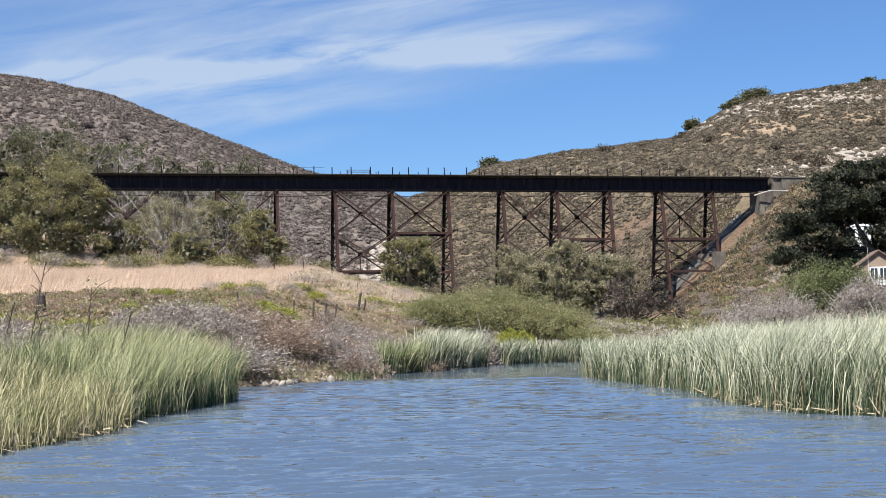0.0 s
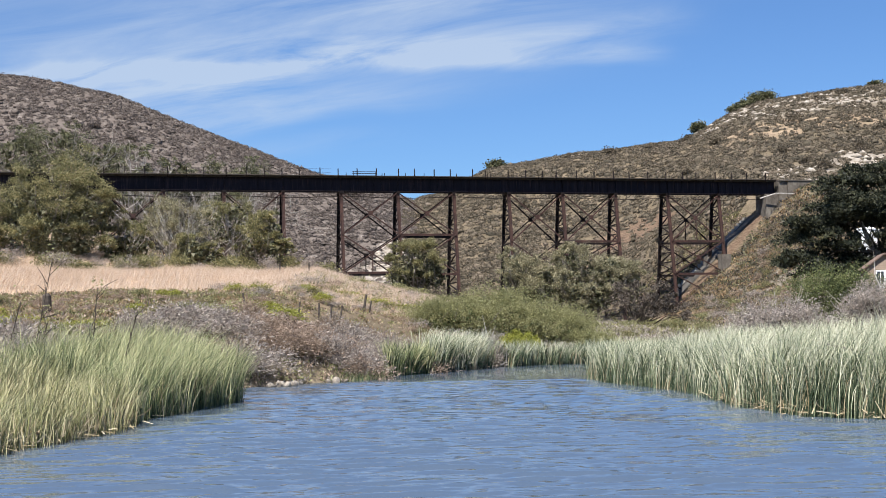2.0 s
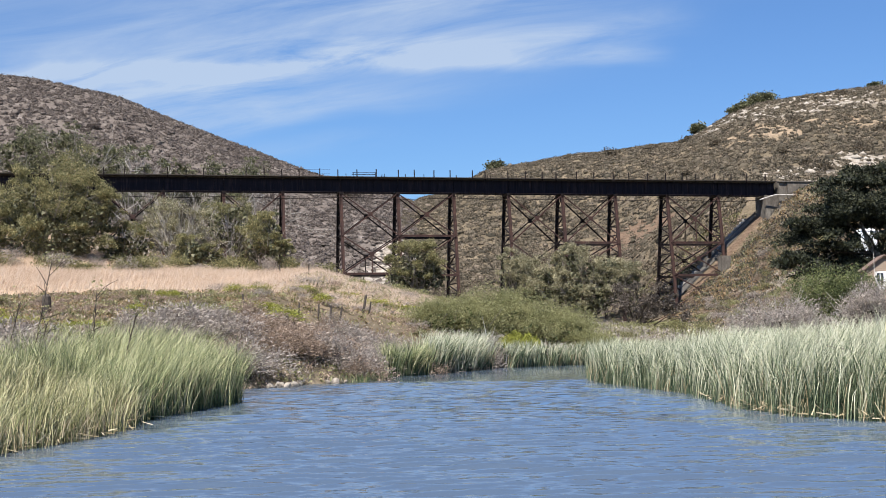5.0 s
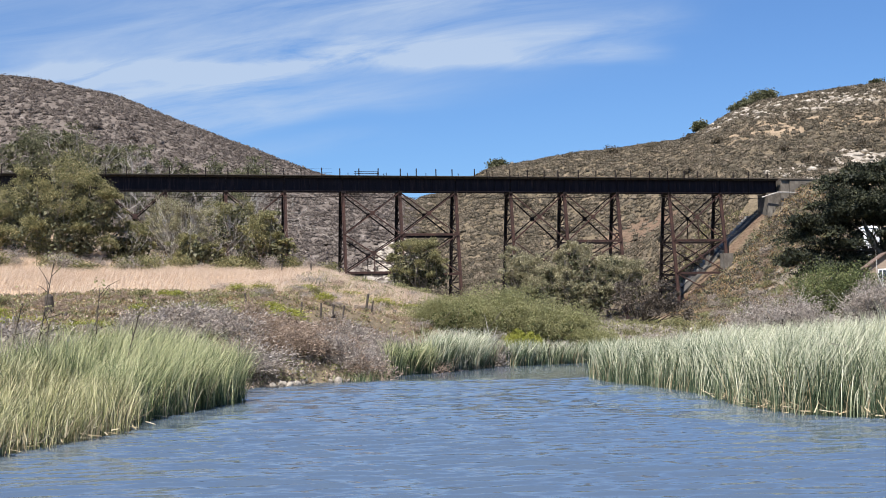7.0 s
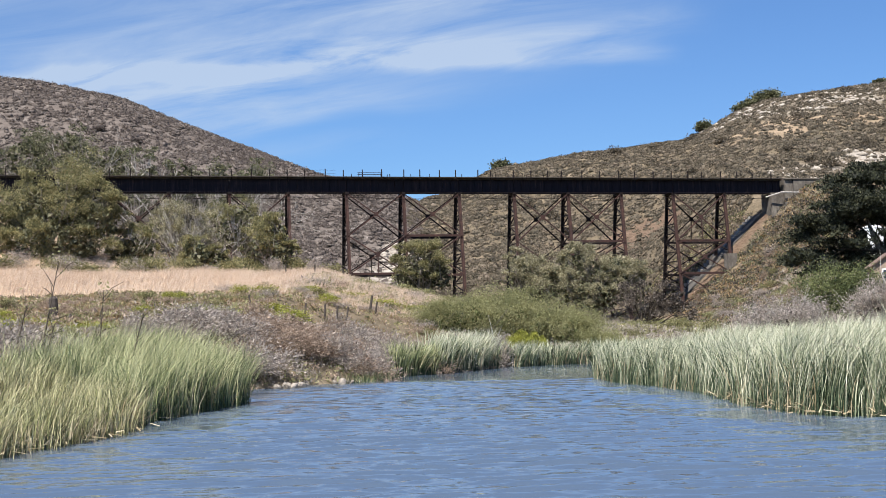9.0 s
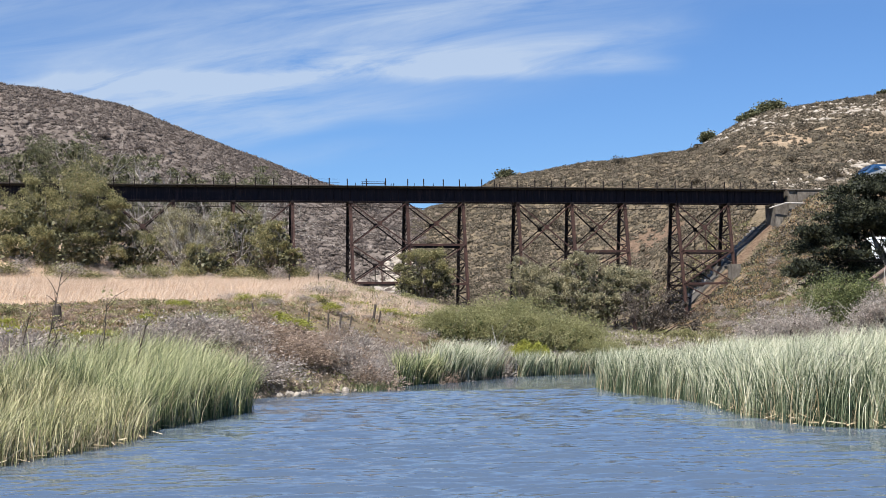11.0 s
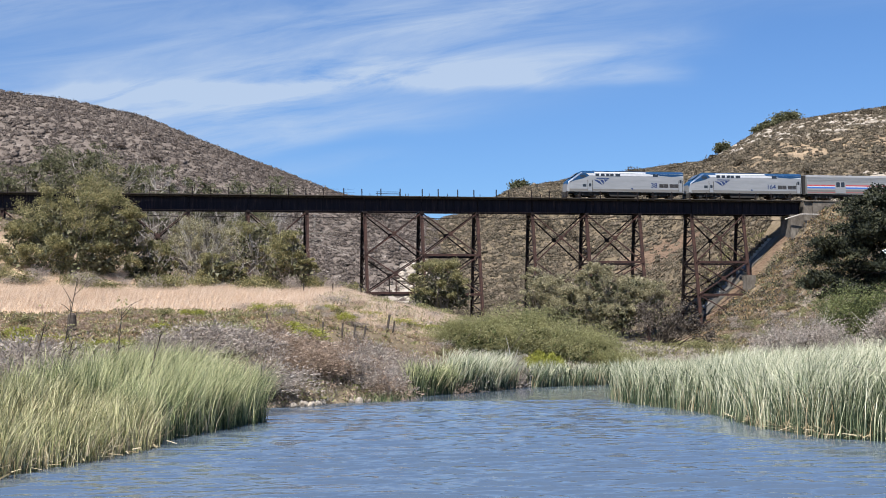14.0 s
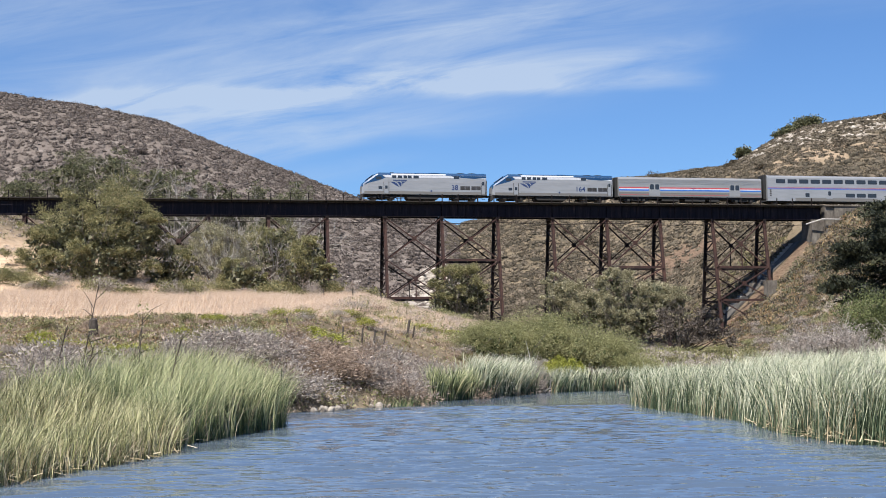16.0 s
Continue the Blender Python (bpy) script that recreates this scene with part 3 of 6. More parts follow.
def make_bridge():
    bridge = thing("railway_bridge", FRAME, "tall black and rust-brown steel girder railway trestle over a creek", "bridge")
    first, last = BENTS[0] - 6, 77.6
    # plate girders, span by span
    ends = [first] + BENTS[1:] + [last]
    for a, b in zip(ends, ends[1:]):
        for side, near in ((-1.25, True), (1.25, False)):
            g = Geo()
            g.box(a + 0.02, b - 0.02, side - 0.012, side + 0.012, GIRDER_LOW, GIRDER_TOP)
            g.box(a + 0.02, b - 0.02, side - 0.2, side + 0.2, GIRDER_TOP, GIRDER_TOP + 0.03)
            g.box(a + 0.02, b - 0.02, side - 0.2, side + 0.2, GIRDER_LOW - 0.03, GIRDER_LOW)
            k = int((b - a) / 1.14)
            for i in range(k + 1):
                s = a + 0.06 + (b - a - 0.12) * i / k
                g.box(s - 0.02, s + 0.02, side - 0.13, side + 0.13, GIRDER_LOW, GIRDER_TOP)
            part("girder", g, M_STEEL, bridge, "black riveted plate girder")
        for s in np.arange(a + 1, b, 2.2):
            part("cross_frame", Geo().prism([(-1.2, GIRDER_LOW + 0.1), (1.2, GIRDER_LOW + 0.1), (1.2, GIRDER_LOW + 0.2), (-1.05, GIRDER_TOP - 0.3), (-1.2, GIRDER_TOP - 0.3)], "x", s - 0.04, s + 0.04), M_DARKSTEEL, bridge)
    tie = Geo().box(-0.11, 0.11, -1.75, 1.75, GIRDER_TOP + 0.03, GIRDER_TOP + 0.27).mesh("tie", M_TIMBER)
    s = first
    count = 0
    while s < last:
        if count < 290:
            t = part("tie", tie, M_TIMBER, bridge)
            t.location = (last - 0.2 - count * 0.45, 0, random.uniform(-0.015, 0.015))
            count += 1
        s += 0.45
    for n in (-0.75, 0.75):
        g = Geo().box(first, 140, n - 0.035, n + 0.035, RAIL_TOP - 0.05, RAIL_TOP).box(first, 140, n - 0.01, n + 0.01, RAIL_TOP - 0.2, RAIL_TOP - 0.05)
        g.box(first, 140, n - 0.07, n + 0.07, GIRDER_TOP + 0.275, GIRDER_TOP + 0.3)
        part("rail", g, M_RAIL, bridge, "worn steel rail")
    for n in (-1.62, 1.62):
        part("guard_timber", Geo().box(first, last, n - 0.1, n + 0.1, GIRDER_TOP + 0.275, GIRDER_TOP + 0.42), M_TIMBER, bridge, "long weathered guard timber")
    part("walkway", Geo().box(first, last, -2.55, -1.76, GIRDER_TOP + 0.2, GIRDER_TOP + 0.26), M_TIMBER, bridge, "narrow plank walkway beside the ties")
    # added board: keeps daylight from showing through between the ties
    part("walkway_stringer", Geo().box(first, last, -1.9, -1.77, GIRDER_TOP - 0.02, GIRDER_TOP + 0.19), M_TIMBER, bridge, "long dark board added to close the bright gaps between the ties")
    # railing
    post = Geo().box(-0.075, 0.075, -0.06, 0.06, GIRDER_TOP - 0.05, GIRDER_TOP + 1.42).mesh("railing_post", M_DARKSTEEL)
    stub = Geo().box(-0.045, 0.045, -0.04, 0.04, GIRDER_TOP, GIRDER_TOP + 0.75).mesh("stub_post", M_DARKSTEEL)
    s, i = first + 0.8, 0
    while s < last:
        p = part("railing_post", post, M_DARKSTEEL, bridge)
        p.location, p.rotation_euler = (s, -2.5, 0), (random.uniform(-0.02, 0.02), random.uniform(-0.015, 0.015), 0)
        if 2 < s < 46:
            p = part("stub_post", stub, M_DARKSTEEL, bridge)
            p.location, p.rotation_euler = (s + 1.5, -2.5, 0), (0, random.uniform(-0.08, 0.08), 0)
        s += 2.98
    for z in (0.75, 1.3):
        part("railing_cable", Geo().beam((first, -2.5, GIRDER_TOP + z), (2, -2.5, GIRDER_TOP + z), 0.03), M_DARKSTEEL, bridge)
    g = Geo()
    for s in (5.6, 9.1):
        g.beam((s, -2.6, GIRDER_TOP + 0.2), (s, -2.6, GIRDER_TOP + 0.95), 0.07)
    g.beam((5.4, -2.6, GIRDER_TOP + 0.62), (9.3, -2.6, GIRDER_TOP + 0.62), 0.09).beam((5.4, -2.6, GIRDER_TOP + 0.92), (9.3, -2.6, GIRDER_TOP + 0.92), 0.06)
    part("refuge_rail", g, M_DARKSTEEL, bridge)
    part("hanging_cable", Geo().tube([(s, -1.7, 24.15 + 0.12 * math.sin(s * 0.35)) for s in np.arange(first, 76, 1.5)], [0.05] * len(np.arange(first, 76, 1.5)), 4), M_DARKSTEEL, bridge)
    # bents
    feet = {}
    for k, s in enumerate(BENTS):
        foot = {side: max(track_ground(s, side * 4) - 0.4, 4) for side in (-1, 1)}
        if k == 14:
            foot = {-1: 14.6, 1: 14.6}
        if min(foot.values()) > 24:
            continue
        feet[k] = foot
        bent = part("bent", Geo().box(s - 0.28, s + 0.28, -1.6, 1.6, 24.85, 25.17), M_DARKSTEEL, bridge)
        for side in (-1, 1):
            z0 = foot[side]
            leg = Geo()
            a, b = (s, side * half_width(25.0), 25.0), (s, side * half_width(z0), z0)
            for o in (-0.2, 0.2):
                leg.beam((a[0] + o, a[1], a[2]), (b[0] + o, b[1], b[2]), 0.34, 0.09, up=(1, 0, 0))
            leg.beam(a, b, 0.06, 0.38, up=(1, 0, 0))
            # near legs rust, far legs darker: the far side's shade is in the colour
            part("leg", leg, M_RUST if side < 0 else M_DARKSTEEL, bent, "rust-brown built-up steel leg" if side < 0 else "far-side steel leg coloured dark for shade")
            if z0 < 23:
                part("footing", Geo().box(s - 0.7, s + 0.7, b[1] - 0.7, b[1] + 0.7, z0 - 1.5, z0 + 0.25), M_CONC, bent, "small concrete footing")
        low = max(foot.values())
        z, flip = 24.6, 1
        while z > low + 1.2:
            z2 = z - 1.55
            w1, w2 = half_width(z), half_width(z2)
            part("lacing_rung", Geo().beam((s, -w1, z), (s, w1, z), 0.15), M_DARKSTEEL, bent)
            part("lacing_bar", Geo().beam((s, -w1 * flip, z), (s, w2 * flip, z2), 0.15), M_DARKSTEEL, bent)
            z, flip = z2, -flip
    # tower bracing along the line
    def panel(k, hi, lo, strut, cross=True, hangers=False):
        a, b = BENTS[k], BENTS[k + 1]
        for side in (-1, 1):
            w1, w2 = half_width(hi) * side, half_width(lo) * side
            # far-side bracing likewise takes the dark colour in place of shade
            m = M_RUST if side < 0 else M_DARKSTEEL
            if cross:
                part("brace", Geo().beam((a, w1, hi), (b, w2, lo), 0.22, 0.17), m, bridge)
                part("brace", Geo().beam((b, w1 + 0.15 * side, hi), (a, w2 + 0.15 * side, lo), 0.22, 0.17), m, bridge)
                c = ((a + b) / 2, (w1 + w2) / 2 + 0.22 * side, (hi + lo) / 2)
                part("gusset", Geo().box(c[0] - 0.35, c[0] + 0.35, c[1] - 0.02, c[1] + 0.02, c[2] - 0.35, c[2] + 0.35), m, bridge)
                if hangers:
                    part("hanger", Geo().beam(c, (c[0], w2, lo), 0.13), m, bridge)
            if strut:
                part("strut", Geo().beam((a, w2, lo), (b, w2, lo), 0.2, 0.34), m, bridge)
    panel(5, 25.0, 17.1, False)
    panel(7, 25.0, 18.2, False)
    panel(8, 25.0, 18.2, True)
    panel(7, 18.2, 12.2, True, hangers=True)
    panel(8, 18.2, 11.9, True)
    panel(10, 25.0, 17.1, False)
    panel(11, 25.0, 17.1, True)
    panel(10, 17.1, 10.5, True)
    panel(11, 17.1, 11.9, False)
    panel(13, 25.0, 17.1, True, hangers=True)
    panel(13, 17.1, 11.7, True)
    panel(13, 11.7, 6.6, True)
    panel(1, 25.0, 17.1, True)
    panel(3, 25.0, 17.1, True)
    return bridge


bridge = make_bridge()


def make_abutment():
    ab = thing("bridge_abutment", FRAME, "stained concrete abutment under the bridge end", "abutment")
    part("pier", Geo().box(75.7, 77.9, -1.9, 1.9, 18.5, 25.15), M_CONC, ab, "concrete bearing pier")
    part("backwall", Geo().box(77.95, 79.4, -2.4, 2.4, 18.5, 27.3), M_CONC, ab)
    part("wing_wall", Geo().prism([(79.45, 20.0), (92, 23.5), (92, 27.3), (79.45, 27.3)], "y", -2.6, -2.0), M_CONC, ab, "concrete wing wall")
    part("coping", Geo().box(77.9, 92, -2.75, -1.9, 27.32, 27.5), M_CONC, ab)
    part("handrail", Geo().tube([(74.4, -2.4, 24.3), (77, -3.0, 25.1), (90, -3.2, 25.0)], [0.11, 0.11, 0.1], 6).tube([(79.5, -3.0, 23.9), (90, -3.3, 24.3)], [0.1, 0.1], 6),
         M_DEAD, ab, "pale pipe along the wall")
    pier = thing("bent_pier", FRAME, "concrete pier under the hillside bent legs", "pier")
    part("pier_block", Geo().box(66.6, 68.2, -3.9, -2.2, 8.0, 14.85), M_CONC, pier)
    part("pier_block", Geo().box(66.6, 68.2, 2.2, 3.9, 8.0, 14.85), M_CONC, pier)


make_abutment()


def make_apron():
    # cement toned down so the bridge's shadow is partly in its colour
    m_apron = mat("shade_darkened_cement", [(0.3, (0.045, 0.041, 0.036)), (0.7, (0.10, 0.092, 0.08))], 0.7, 0.9, bump=0.05, fine=0.4)
    s = np.linspace(58.5, 75.5, 36)
    n = np.linspace(1.7, 4.5, 7)
    S, N_ = np.meshgrid(s, n)
    x, y = on_track(S, N_)
    z = ground_height(x.ravel(), y.ravel()) + 0.16
    w, h = len(s), len(n)
    i = (np.arange(h - 1)[:, None] * w + np.arange(w - 1)[None, :]).ravel()
    me = numpy_mesh("slope_apron", np.stack([x.ravel(), y.ravel(), z], 1), np.stack([i, i + 1, i + w + 1, i + w], 1), m_apron)
    tagged(new("slope_apron", me), "cement apron on the slope, coloured dark for the bridge's shade", "apron", kind="structure")
    stairs = thing("hillside_stairs", FRAME, "rough concrete steps climbing the slope under the bridge", "stairs")
    for k in range(30):
        q = 59.5 + k * 0.53
        zz = track_ground(q, 5.1)
        part("stair_tread", Geo().box(q, q + 0.40, 4.55, 5.75, zz - 0.25, zz + 0.5), M_STAIR, stairs)


make_apron()


# ---------------------------------------------------------------- plants
def diamonds(p, size, rng, long=2.0, lean=None):
    """Small leaf-shaped quads at the points p, every way round."""
    n = len(p)
    a = rng.normal(size=(n, 3))
    if lean is not None:
        a = a + np.array(lean)
    a /= np.linalg.norm(a, axis=1)[:, None]
    b = np.cross(a, rng.normal(size=(n, 3)))
    b /= np.linalg.norm(b, axis=1)[:, None]
    s = size * rng.uniform(0.6, 1.4, (n, 1))
    a, b = a * s, b * s / long
    v = np.stack([p - a, p - b, p + a, p + b], 1).reshape(-1, 3)
    return v, np.arange(4 * n).reshape(n, 4)


def slivers(p, size, rng, long=2.0, lean=None):
    """The same, three-cornered."""
    v, _ = diamonds(p, size, rng, long, lean)
    return v.reshape(-1, 4, 3)[:, 1:].reshape(-1, 3), np.arange(3 * len(p)).reshape(-1, 3)


def crown_points(lobes, clumps, per, rng, spread=0.16):
    """Clumps of leaves over the shells of some lobes (centre and radii): clump centres, leaf places, and the way each leaf points."""
    lobes = np.array(lobes, float)
    vol = lobes[:, 3] * lobes[:, 5]
    pick = rng.choice(len(lobes), clumps, p=vol / vol.sum())
    d = rng.normal(size=(clumps, 3))
    d /= np.linalg.norm(d, axis=1)[:, None]
    d[:, 2] = np.where(d[:, 2] < -0.35, -d[:, 2], d[:, 2])
    r = rng.uniform(0.3, 1.2, (clumps, 1)) ** 0.6
    c = lobes[pick, :3] + d * r * lobes[pick, 3:]
    size = (lobes[pick, 3:].mean(1) * spread)[:, None, None] * rng.uniform(0.6, 1.5, (clumps, 1, 1))
    off = rng.normal(size=(clumps, per, 3)) * np.array([1.15, 1.15, 0.7])
    p = c[:, None, :] + off * size
    lean = off * 0.9 + d[:, None, :] * 0.7 + np.array([0.25, 0, 0.35])
    return c, p.reshape(-1, 3), lean.reshape(-1, 3)


def bough_points(lobes, count, tufts, per, rng, spread=0.2):
    """Boughs over the lobes, each a flattened spray of leaf tufts with gaps between them."""
    lobes = np.array(lobes, float)
    vol = lobes[:, 3] * lobes[:, 5]
    pick = rng.choice(len(lobes), count, p=vol / vol.sum())
    d = rng.normal(size=(count, 3))
    d /= np.linalg.norm(d, axis=1)[:, None]
    d[:, 2] = np.where(d[:, 2] < -0.4, -d[:, 2], d[:, 2])
    r = rng.uniform(0.55, 1.08, (count, 1))
    c = lobes[pick, :3] + d * r * lobes[pick, 3:]
    size = np.clip(lobes[pick, 3:].mean(1) * spread, 0.3, 1.1)[:, None, None] * rng.uniform(0.6, 1.4, (count, 1, 1))
    t = c[:, None, :] + rng.normal(size=(count, tufts, 3)) * size * np.array([1.0, 1.0, 0.5]) + np.array([0.2, 0, 0.1]) * size
    off = rng.normal(size=(count, tufts, per, 3))
    p = t[:, :, None, :] + off * size[:, :, None, :] * np.array([0.34, 0.34, 0.24])
    lean = off * 0.7 + d[:, None, None, :] * 0.8 + np.array([0.35, 0, 0.45])
    return c, p.reshape(-1, 3), lean.reshape(-1, 3)


def inner_leaves(lobes, n, size, rng, fill=0.72):
    """Large leaf masses inside the lobes, which close the crown behind its boughs."""
    lobes = np.array(lobes, float)
    vol = lobes[:, 3] * lobes[:, 5]
    pick = rng.choice(len(lobes), n, p=vol / vol.sum())
    d = rng.normal(size=(n, 3))
    d *= (rng.uniform(0.2, 1, n) ** 0.5 * fill / np.linalg.norm(d, axis=1))[:, None]
    p = lobes[pick, :3] + d * lobes[pick, 3:]
    p[:, 2] = np.maximum(p[:, 2], 0.1)
    return slivers(p, size, rng, 1.4)


def gnarled(rng, base, height, spread, stems=3, r0=0.15, wind=0.35):
    """Bare crooked branches that fork three times."""
    g = Geo()

    def grow(p, d, length, r, depth):
        d = d / np.linalg.norm(d)
        bend = rng.normal(size=3) * 0.28
        m = p + d * length * 0.5
        q = m + (d + bend) * length * 0.5
        g.tube([p, m, q], [r, r * 0.8, r * 0.55], 4 if depth > 1 else 3)
        if depth == 0:
            return
        for k in range(4 if depth == 2 else 3):
            e = d + bend + rng.normal(size=3) * np.array([0.75, 0.6, 0.5]) + np.array([wind * 0.5, 0, 0.2])
            grow(m + (q - m) * rng.uniform(0.1, 1.0), e, length * rng.uniform(0.5, 0.8), r * 0.55, depth - 1)

    for k in range(stems):
        d = np.array([rng.normal() * spread + wind, rng.normal() * spread * 0.6, 1.0])
        grow(np.array(base, float) + np.array([rng.normal() * spread * 1.5, rng.normal() * 0.4, 0]), d, height * rng.uniform(0.36, 0.5), r0 * rng.uniform(0.7, 1.1), 3)
    return g


def limbs(targets, rng, base=(0, 0, 0), r0=0.2, fork=0.35, twig=0.02):
    """Tapered limbs from the base to some of the targets."""
    g = Geo()
    base = np.array(base, float)
    for t in targets:
        t = np.array(t)
        mid = base + (t - base) * fork + rng.normal(size=3) * 0.08 * np.linalg.norm(t - base)
        mid2 = base + (t - base) * 0.7 + rng.normal(size=3) * 0.10 * np.linalg.norm(t - base)
        r = r0 * rng.uniform(0.5, 1.0)
        g.tube([base, mid, mid2, t], [r, r * 0.55, r * 0.3, twig], 5)
    return g


def bare_twigs(targets, rng, base, n, r=0.02, reach=0.8):
    """Leafless twigs that fan out from random places among the targets."""
    g = Geo()
    base = np.array(base, float)
    for i in range(n):
        t = np.array(targets[rng.randint(len(targets))]) + rng.normal(size=3) * 0.2
        a = base + (t - base) * rng.uniform(0.45, 0.85)
        d = (t - base) / (np.linalg.norm(t - base) + 1e-6)
        b = t + d * reach * rng.uniform(0.1, 0.9) + rng.normal(size=3) * reach * 0.35
        m = (a + b) / 2 + rng.normal(size=3) * reach * 0.15
        g.tube([a, m, b], [r * 1.6, r, r * 0.35], 3)
    return g


def tree(name, at, lobes, material, label, category, seed, clumps=160, per=45, leaf=0.16, bark=None, bare=0, limbcount=14, r0=0.18, spread=0.16, group="", long=2.0, baremat=None,
         boughs=False, inner=0, inner_mat=None, stems=0):
    rng = np.random.RandomState(seed)
    t = thing(name, pose(*at), label, category, group)
    if boughs:
        c, p, lean = bough_points(lobes, max(clumps // 6, 4), 6, per, rng, spread * 2.3)
    else:
        c, p, lean = crown_points(lobes, clumps, per, rng, spread)
    v, f = slivers(p, leaf * 1.25, rng, long * 0.8, lean)
    part("crown", numpy_mesh("crown", v, f, material), material, t)
    # fill leaves whose own darker colour deepens the shade inside the crown
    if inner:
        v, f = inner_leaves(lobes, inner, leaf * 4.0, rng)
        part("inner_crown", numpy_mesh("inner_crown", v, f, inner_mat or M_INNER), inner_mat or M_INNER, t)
    pick = c[rng.choice(len(c), min(limbcount, len(c)), replace=False)]
    part("trunk", limbs(pick, rng, (0, 0, -0.3), r0, twig=0.03), bark or M_BARK, t)
    if bare:
        part("bare_crown", bare_twigs(c, rng, (0, 0, 0), bare, 0.03, 1.2), baremat or M_DEAD, t, "bleached leafless twigs")
    if stems:
        top = max(l[2] + l[5] for l in lobes)
        part("dead_branch", gnarled(rng, (0, -1.0, 0), top * 1.05, 0.5, stems, r0=0.17 if stems > 5 else 0.10), baremat or M_DEAD, t, "bleached crooked dead branches")
    return t


def place(x, y):
    return (x, y, gz(x, y))


PLANTS = [
    # name, x, y, lobes (x, y, z, rx, ry, rz), material, label, seed, clumps, per, leaf, bare
    ("spreading_shrub_tree", -49.0, 165, [(0, 0, 6.0, 7.2, 5, 5.4), (-5, -1, 3, 4.8, 4, 4), (5.4, 0, 4.2, 4, 4, 4.4), (0, -3, 2.0, 6, 3, 2.6), (4.5, -2, 1.5, 4, 3, 2.2)], M_OLIVE, "large spreading olive-green shrub tree on dry grass", 1, 430, 190, 0.13, 240),
    ("half_dead_tree", -34.5, 172, [(0, 0, 4.6, 4.2, 3, 4.2), (-3.6, 0, 3, 2.6, 2.5, 3.2)], M_WILLOW, "half-dead grey shrub tree with bare branches", 2, 210, 70, 0.12, 420),
    ("leafy_shrub_tree", -22.8, 168, [(0, 0, 3.6, 3.2, 2.6, 3.6), (1.6, -1, 2, 2.4, 2, 2.2)], M_OLIVE, "yellowish olive shrub tree near the bridge legs", 3, 130, 150, 0.12, 100),
    ("leafy_shrub_tree", -28.2, 176, [(0, 0, 5.6, 4.4, 3, 3.8), (2, 0, 3, 3, 3, 3)], M_OLIVE, "olive shrub tree among bare branches", 4, 130, 150, 0.12, 220),
    ("understory_shrub", -31.5, 166, [(0, 0, 2.0, 2.8, 2.4, 2.2), (2, 0, 1.4, 2, 2, 1.6)], M_OLIVE, "dark olive shrub under the half-dead trees", 11, 90, 110, 0.12, 60),
    ("understory_shrub", -39.5, 168, [(0, 0, 2.6, 3.0, 2.4, 3.0), (-2, 0, 1.4, 2, 2, 1.8)], M_OLIVE, "olive shrub beside the spreading tree", 12, 110, 110, 0.12, 90),
    ("understory_shrub", -26.0, 182, [(0, 0, 3.2, 3.4, 2.4, 3.6)], M_DARKTWIG, "tangled dark brush under the railway bridge", 13, 120, 100, 0.13, 160),
    ("understory_shrub", -36.5, 186, [(0, 0, 4.0, 4.4, 2.4, 4.4)], M_DARKTWIG, "tangled dark brush in front of the girders", 14, 150, 100, 0.13, 200),
    ("bridge_shrub_tree", -4.6, 195, [(0, 0, 4.2, 4.2, 3.4, 4.0), (2.2, 0, 2.8, 3, 3, 2.8), (-2.4, 0, 2.4, 2.6, 3, 2.4)], M_OLIVE, "dense dark olive tree beside the bridge legs", 5, 190, 170, 0.125, 80),
    ("willow_thicket", 18.0, 185, [(-1, 0, 6.4, 4.0, 3.5, 3.8), (3.5, 0, 6.0, 3.2, 3.5, 3.6), (6.5, 0, 4.2, 3.0, 3, 3.4), (-4.5, 0, 4.4, 3.4, 4, 3.8), (1, -2, 3.2, 5.5, 3, 2.8), (-1.5, 1, 9.2, 2.0, 2, 1.6)], M_WILLOW, "sprawling grey-green willow with pale bare limbs", 6, 400, 150, 0.13, 420),
    ("willow_thicket", 9.5, 187, [(0, 0, 6.0, 3.4, 3, 3.4), (1, 0, 3.6, 3.4, 3, 3.0)], M_WILLOW, "windswept willow with silvery leaves by the bridge", 7, 180, 140, 0.12, 200),
    ("creekside_thicket", 23.5, 172, [(0, 0, 2.4, 4.5, 3, 3.2), (4, 0, 1.8, 3, 3, 2.4)], M_DARKTWIG, "tangle of dark bare creekside brush", 8, 120, 45, 0.2, 260),
]


DEAD_STEMS = {2: 5, 4: 2, 12: 1}      # crooked dead stems of a plant, by its seed


def make_big_plants():
    for name, x, y, lobes, m, label, seed, clumps, per, leaf, bare in PLANTS:
        hollow = m is M_DARKTWIG or name == "half_dead_tree"
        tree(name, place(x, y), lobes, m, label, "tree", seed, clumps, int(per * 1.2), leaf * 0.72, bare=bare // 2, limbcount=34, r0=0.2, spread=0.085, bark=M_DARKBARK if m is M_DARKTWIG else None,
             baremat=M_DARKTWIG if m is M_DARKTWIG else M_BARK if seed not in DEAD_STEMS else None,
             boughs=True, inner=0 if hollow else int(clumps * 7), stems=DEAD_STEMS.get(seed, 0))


make_big_plants()


